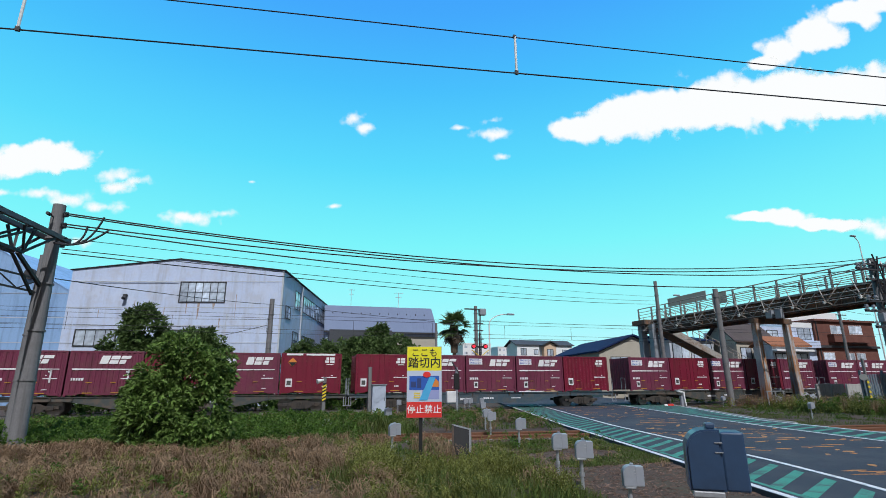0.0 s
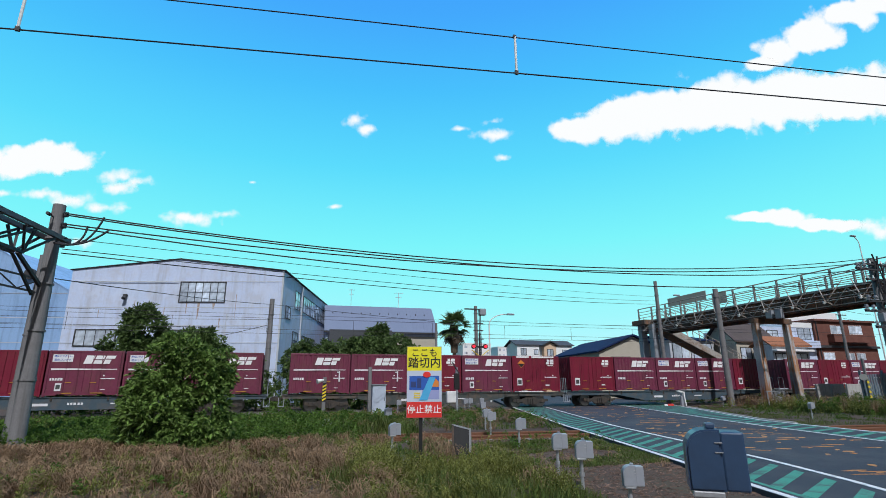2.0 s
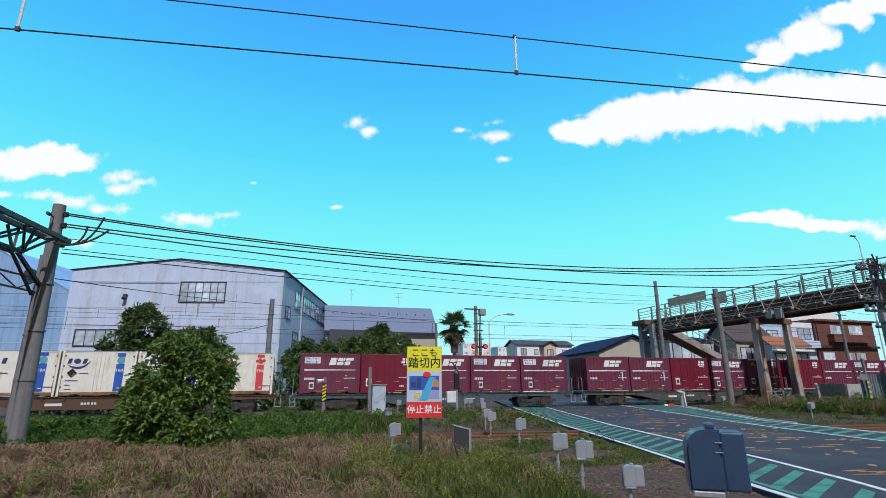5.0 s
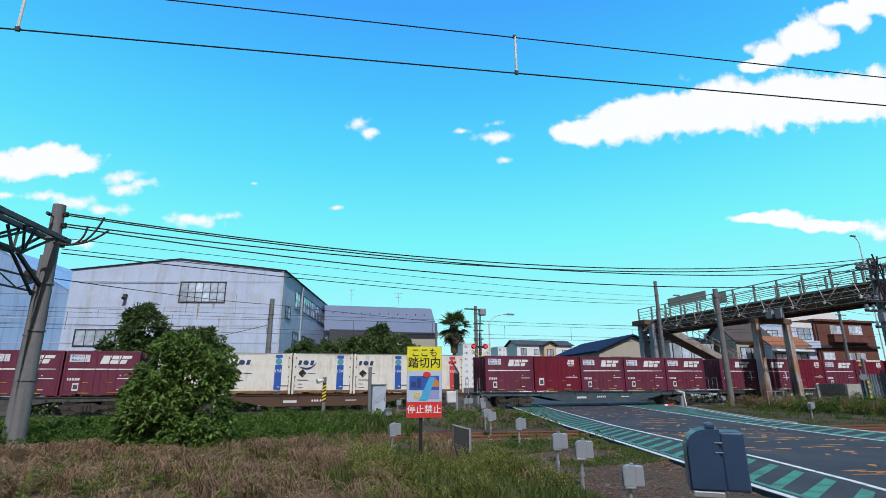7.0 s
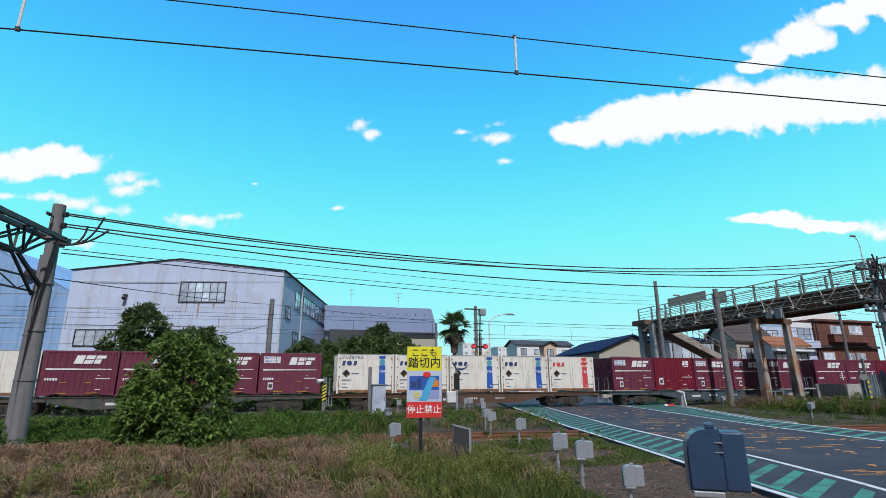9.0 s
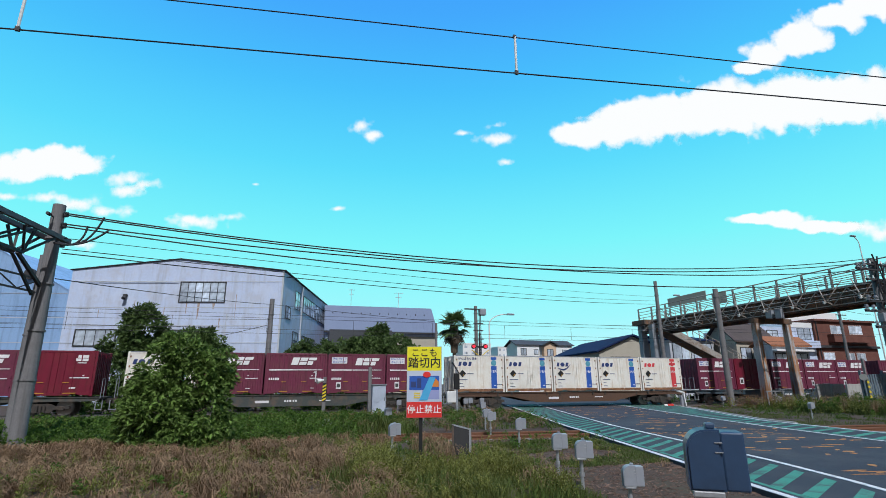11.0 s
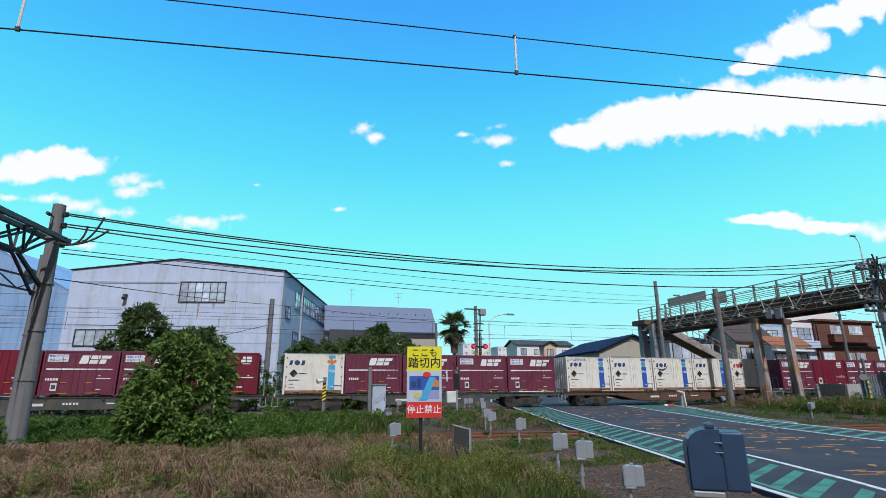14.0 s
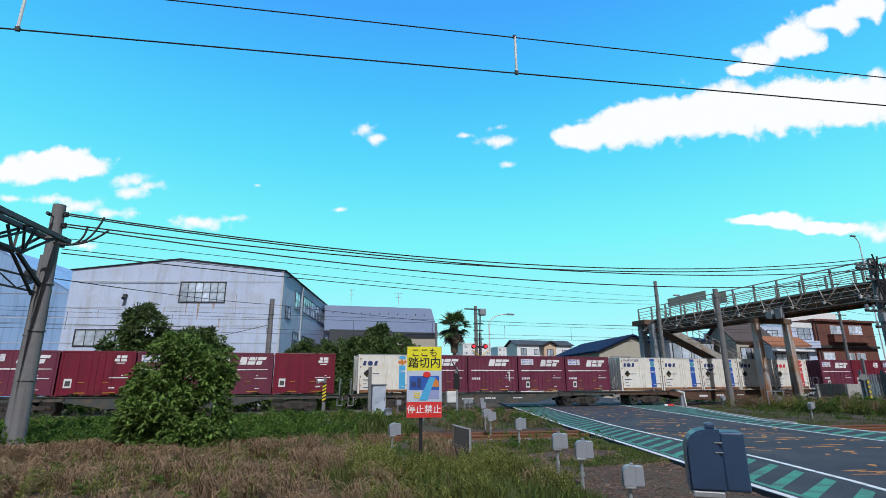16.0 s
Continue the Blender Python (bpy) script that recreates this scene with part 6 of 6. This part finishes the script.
def stalks(name, regions, material, label, seed):
    """Upright weeds with narrow leaves set all along a stem; regions: x0, x1, y0, y1, count, height, leaf."""
    rs = np.random.RandomState(seed)
    P, N, S = [], [], []
    for x0, x1, y0, y1, n, h, leaf in regions:
        for _ in range(n):
            x, y = rs.uniform(x0, x1), rs.uniform(y0, y1)
            g = noise.noise((x * 0.8, y * 0.8, seed))
            if g < -0.12 or at(y, EDGE_L) - 0.3 < x < at(y, EDGE_R) + 0.3:
                continue
            hh = h * rs.uniform(0.55, 1.1) * (0.85 + 0.5 * g)
            lean, az = rs.uniform(0.0, 0.25), rs.uniform(0, 2 * math.pi)
            t = np.linspace(0.12, 1.0, 9)
            P.append(np.stack([x + lean * hh * t ** 2 * math.cos(az), y + lean * hh * t ** 2 * math.sin(az), ground_z(x, y) + hh * t], 1))
            N.append(np.tile((0.0, 0.0, 1.0), (9, 1)))
            S.append(leaf * (1.15 - 0.55 * t))
    S = np.concatenate(S)
    me = leaf_cloud(name, np.vstack(P), np.vstack(N), 6, S, S * 0.12, material, np.random.RandomState(seed + 1), 0.8)
    return tagged(new(name, me), label, "weeds", "", "stuff")


def tussocks(name, regions, material, label, seed):
    """Dead grass in tufts whose stems arch outward and droop; regions: x0, x1, y0, y1, tufts, stems, reach, height."""
    rs = np.random.RandomState(seed)
    V, F, base = [], [], 0
    for x0, x1, y0, y1, n, m, reach, h in regions:
        for _ in range(n):
            cx, cy = rs.uniform(x0, x1), rs.uniform(y0, y1)
            g = noise.noise((cx * 0.7, cy * 0.7, seed))
            if g < -0.25 or at(cy, EDGE_L) - 0.4 < cx < at(cy, EDGE_R) + 0.4:
                continue
            wind, k = rs.uniform(-0.3, 0.3, 2), m
            az = rs.uniform(0, 2 * math.pi, k)
            R, H = reach * rs.uniform(0.4, 1.3, k), h * rs.uniform(0.5, 1.2, k) * (0.9 + 0.5 * g)
            dx, dy = np.cos(az) + wind[0], np.sin(az) + wind[1]
            ox, oy = cx + rs.normal(0, 0.07, k), cy + rs.normal(0, 0.07, k)
            z0, curl, wd = ground_z(cx, cy) - 0.02, rs.uniform(0.5, 0.85, k), 0.0032 * rs.uniform(0.7, 1.5, k)
            v = []
            for t, w in ((0.0, 1.0), (0.3, 1.0), (0.6, 0.9), (0.82, 1.5), (1.0, 0.2)):
                px, py = ox + dx * R * t ** 1.4, oy + dy * R * t ** 1.4
                pz = z0 + H * np.sin(math.pi * curl * t) / np.sin(np.minimum(math.pi * curl, math.pi / 2))
                sx, sy = -np.sin(az) * wd * w, np.cos(az) * wd * w
                v += [np.stack([px - sx, py - sy, pz], 1), np.stack([px + sx, py + sy, pz + wd * w * 0.5], 1)]
            V.append(np.stack(v, 1).reshape(-1, 3))
            q = (base + np.arange(k) * 10)[:, None]
            F.append(np.vstack([np.hstack([q + i, q + i + 1, q + i + 3, q + i + 2]) for i in (0, 2, 4, 6)]))
            base += k * 10
    me = bpy.data.meshes.new(name)
    me.from_pydata(np.vstack(V), [], np.vstack(F))
    me.materials.append(material)
    return tagged(new(name, me), label, "grass", "", "stuff")


tussocks("dry_grass", [(-9, 1.7, 7.0, 15.6, 620, 75, 0.34, 0.34), (1.4, 4.4, 7.5, 16, 60, 40, 0.28, 0.32), (5.0, 8.0, 9, 16, 26, 24, 0.18, 0.14), (4.5, 12, 18.5, 31, 90, 40, 0.4, 0.35), (-12, 5, 19.5, 27, 90, 50, 0.45, 0.36), (30, 41, 20, 31, 110, 60, 0.5, 0.75)], M["straw"], "dry straw-coloured grass drooping in tufts", 11)
blades("green_grass", [(0.8, 4.6, 6.6, 10.4, 10000, 0.36, 0.006), (2.0, 5.0, 10.4, 16, 5000, 0.16, 0.007), (-9, 1.0, 6.5, 16, 1500, 0.4, 0.006), (5.7, 9.0, 9.8, 14.6, 24000, 0.13, 0.007), (-14, 12, 19.5, 32, 9000, 0.20, 0.011), (6, 15.5, 18.5, 32, 7000, 0.22, 0.01), (20, 36, 14.0, 31, 24000, 0.16, 0.010), (29, 42, 18, 27, 9000, 0.6, 0.014), (1.0, 4.6, 17.5, 22, 5000, 0.55, 0.012)], M["grass"], "green grass and weeds along the tracks", 12)
weeds("leafy_weeds", [(-10, 2.2, 15.6, 18.5, 150, 130, 0.62, 0.42, 0.045), (-12, 1.5, 18.0, 21.5, 190, 140, 0.70, 0.5, 0.05), (-12, 5, 20.5, 25, 260, 140, 0.46, 0.6, 0.055), (-12, 6, 25, 31.5, 260, 80, 0.17, 0.5, 0.05), (2.8, 5.0, 10.6, 16, 40, 90, 0.2, 0.26, 0.03)], M["leaf"], "lush leafy green weeds in clumps", 13)
weeds("trackside_weeds", [(-16, 13, 37.5, 45, 260, 60, 0.75, 0.8, 0.08), (31, 44, 37.5, 43, 60, 60, 0.7, 0.8, 0.08), (6, 12, 19.5, 31, 80, 70, 0.4, 0.45, 0.045), (-8, 1.5, 7.2, 15, 70, 80, 0.34, 0.2, 0.03), (30, 42, 17.5, 26, 150, 120, 0.85, 0.6, 0.055), (23, 30, 17, 30, 40, 60, 0.3, 0.4, 0.04), (5.5, 9, 12.5, 17, 24, 60, 0.3, 0.25, 0.03), (3.8, 5.2, 8.5, 12, 14, 60, 0.3, 0.2, 0.025), (9.2, 10.4, 17.5, 21, 10, 70, 0.45, 0.3, 0.04)], M["leaf"], "low leafy weeds beside the rails", 31)
stalks("yellow_weeds", [(1.2, 4.3, 7.2, 10.4, 900, 0.46, 0.10), (1.2, 2.4, 10.4, 14, 130, 0.4, 0.1), (-8, 1.6, 7.2, 13, 420, 0.48, 0.10), (-10, 5, 19.5, 25, 340, 0.55, 0.15), (28, 40, 18, 29, 260, 0.9, 0.2), (4.4, 5.4, 8.5, 14, 60, 0.35, 0.09), (5.4, 9.0, 9.5, 16, 60, 0.2, 0.07)], M["weed_yellow"], "upright yellow-green weeds with narrow leaves", 17)
weeds("white_flowers", [(1.2, 2.6, 18.5, 19.6, 5, 16, 0.62, 0.25, 0.03), (4.6, 5.2, 14.2, 15.0, 3, 14, 0.4, 0.2, 0.025)], M["porcelain"], "small white flower heads among weeds", 15)


def litter():
    """Stones, dead stalks and leaf litter on the bare earth."""
    rs = random.Random(9)
    V, F = [], []
    for _ in range(17000):
        y = rs.uniform(6.6, 16.5)
        x = rs.uniform(3.6, 8.6)
        if x > at(y, EDGE_L) - 0.1:
            continue
        s, a = rs.uniform(0.007, 0.03), rs.uniform(0, 6.28)
        z, k = ground_z(x, y) + rs.uniform(-0.02, 0.015), len(V)
        l = s * rs.choice((0.7, 1.0, 2.6))
        c, q = math.cos(a), math.sin(a)
        for u, v, w in ((-l, -s * 0.5, 0), (l, -s * 0.5, 0), (l, s * 0.5, 0), (-l, s * 0.5, 0), (0, 0, s * 0.7)):
            V.append((x + u * c - v * q, y + u * q + v * c, z + w))
        F += [(k, k + 1, k + 4), (k + 1, k + 2, k + 4), (k + 2, k + 3, k + 4), (k + 3, k, k + 4)]
    me = bpy.data.meshes.new("ground_litter")
    me.from_pydata(V, [], F)
    me.materials.append(M["ballast"])
    tagged(new("ground_litter", me), "brown stones and dead stalks on bare earth", "litter", "", "stuff")


litter()


# ---- clouds ----
def cloud_material(name, coarse, swell, soft):
    m = bpy.data.materials.new(name)
    m.use_nodes = True
    n, l = m.node_tree.nodes, m.node_tree.links
    n.remove(n["Principled BSDF"])
    tc, info, nz = n.new("ShaderNodeTexCoord"), n.new("ShaderNodeObjectInfo"), n.new("ShaderNodeTexNoise")
    mul, addv = n.new("ShaderNodeMath"), n.new("ShaderNodeVectorMath")
    mul.operation, mul.inputs[1].default_value = "MULTIPLY", 9000.0
    l.new(info.outputs["Random"], mul.inputs[0])
    l.new(tc.outputs["Object"], addv.inputs[0])
    l.new(mul.outputs[0], addv.inputs[1])
    for q, s in ((nz, coarse),):
        q.inputs["Scale"].default_value, q.inputs["Detail"].default_value, q.inputs["Roughness"].default_value = s, 6, 0.50
        l.new(addv.outputs[0], q.inputs["Vector"])
    ln = n.new("ShaderNodeVectorMath")
    ln.operation = "LENGTH"
    l.new(tc.outputs["UV"], ln.inputs[0])
    sub = n.new("ShaderNodeMath")
    sub.operation, sub.inputs[0].default_value = "SUBTRACT", 0.92
    l.new(ln.outputs["Value"], sub.inputs[1])
    s1 = n.new("ShaderNodeMath")
    s1.operation, s1.inputs[1].default_value, s1.inputs[2].default_value = "MULTIPLY_ADD", swell, -swell / 2
    l.new(nz.outputs[0], s1.inputs[0])
    s2 = n.new("ShaderNodeMath")
    s2.operation = "ADD"
    l.new(sub.outputs[0], s2.inputs[0])
    l.new(s1.outputs[0], s2.inputs[1])
    mr = n.new("ShaderNodeMapRange")
    mr.interpolation_type = "SMOOTHSTEP"
    mr.inputs["From Min"].default_value, mr.inputs["From Max"].default_value = -0.04, soft
    l.new(s2.outputs[0], mr.inputs[0])
    em, tr, mx = n.new("ShaderNodeEmission"), n.new("ShaderNodeBsdfTransparent"), n.new("ShaderNodeMixShader")
    em.inputs[0].default_value, em.inputs[1].default_value = (0.97, 0.99, 1.0, 1), 1.0
    l.new(mr.outputs[0], mx.inputs[0])
    l.new(tr.outputs[0], mx.inputs[1])
    l.new(em.outputs[0], mx.inputs[2])
    l.new(mx.outputs[0], n["Material Output"].inputs[0])
    return m


CLOUD = cloud_material("cumulus", 0.009, 1.55, 0.30)
WISP = cloud_material("thin_cloud", 0.016, 2.2, 1.0)
CLOUDS = []


def cloud(start, end, puffs, label, material=None):
    """A far bank of vapour sheets that drifts from start to end; puffs: offset to the right and up, half width, half height, in metres."""
    turn = VIEW.to_3x3().to_4x4()
    ob = thing("cloud", label, "cloud", "clouds")
    for i, (x, y, w, h) in enumerate(puffs):
        me = bpy.data.meshes.new("puff")
        k = 1.3
        me.from_pydata([(-w * k, -h * k, 0), (w * k, -h * k, 0), (w * k, h * k, 0), (-w * k, h * k, 0)], [], [(0, 1, 2, 3)])
        uv = me.uv_layers.new(name="UVMap")
        for q, v in enumerate(((-1, -1), (1, -1), (1, 1), (-1, 1))):
            uv.data[q].uv = (v[0] * k, v[1] * k)
        me.materials.append(material or CLOUD)
        p = new("puff", me)
        p.parent = ob
        p.location = (x, y, 4.0 * i)
    CLOUDS.append((ob, Matrix.Translation(start) @ turn, Matrix.Translation(end) @ turn))


cloud((1922, 1659, 1259), (1935, 1664, 1225), [(-715, -80, 150, 84), (-525, -64, 270, 96), (-336, -16, 330, 116), (-39, 30, 420, 146), (259, 58, 440, 150), (529, 66, 450, 140), (853, 90, 450, 140)], "long bright white cumulus bank")
cloud((2317, 1439, 1612), (2221, 1475, 1586), [(-168, -81, 140, 90), (-19, 0, 160, 92), (143, 95, 185, 80), (305, 150, 170, 80), (-262, -149, 95, 42)], "ragged white cloud streak")
cloud((248, 2183, 1208), (304, 2180, 1158), [(-26, 24, 66, 41), (26, -24, 66, 41)], "small white cloud puff", WISP)
cloud((866, 2002, 1184), (891, 2003, 1150), [(4, -35, 113, 41), (-4, 35, 66, 23)], "small white cloud puff", WISP)
cloud((811, 2037, 1117), (840, 2039, 1081), [(-101, 69, 50, 16), (101, -69, 42, 20)], "faint scrap of cloud", WISP)
cloud((-1198, 2670, 1043), (-1118, 2654, 1011), [(-140, -14, 216, 76), (9, 14, 230, 92), (131, 0, 122, 59)], "white cumulus cloud with ragged edge")
cloud((-802, 2577, 944), (-736, 2564, 920), [(-18, 27, 128, 45), (63, 0, 103, 32), (-45, -27, 90, 32)], "thin white scrap of cloud", WISP)
cloud((-1115, 2693, 870), (-1061, 2685, 841), [(-64, 24, 116, 36), (84, -8, 154, 45), (233, -41, 142, 36), (-253, 24, 77, 25)], "low white cloud streak", WISP)
cloud((-446, 2514, 782), (-397, 2506, 759), [(-27, -13, 167, 39), (-95, -2, 103, 32), (122, 14, 90, 25)], "low white cloud streak", WISP)
cloud((2285, 1693, 745), (2279, 1699, 729), [(-216, 23, 160, 30), (-54, 18, 130, 58), (81, -15, 120, 36), (205, -22, 100, 42)], "low white cumulus cloud")
cloud((2628, 1596, 718), (2616, 1604, 703), [(9, 11, 122, 46), (77, -22, 108, 54), (-86, 11, 54, 27)], "low white cloud scrap", WISP)
cloud((-526, 2554, 727), (-499, 2551, 711), [(-493, -68, 117, 28), (-574, -257, 58, 39), (729, 105, 47, 15), (337, 221, 27, 11)], "faint scrap of cloud", WISP)


def motions():
    for ob, x, dy in MOVERS:
        walk(ob, [(t, pose(x + s, FRONT_Y + dy, FLOOR_Z)) for t, s in TRAVEL])
    ts, ss = [t for t, _ in TRAVEL], [s for _, s in TRAVEL]
    rows = [(f / 15, math.degrees(float(np.interp(f / 15, ts, ss)) / 0.43)) for f in range(0, 241)]
    for ob in WHEELSETS:
        p = ob.location.copy()
        walk(ob, [(t, pose(*p, 0, a, 0)) for t, a in rows])
    for ob, m0, m1 in CLOUDS:
        walk(ob, [(0.0, m0), (8.0, Matrix.Translation((m0.translation + m1.translation) / 2) @ m0.to_quaternion().to_matrix().to_4x4()), (16.0, m1)])


motions()
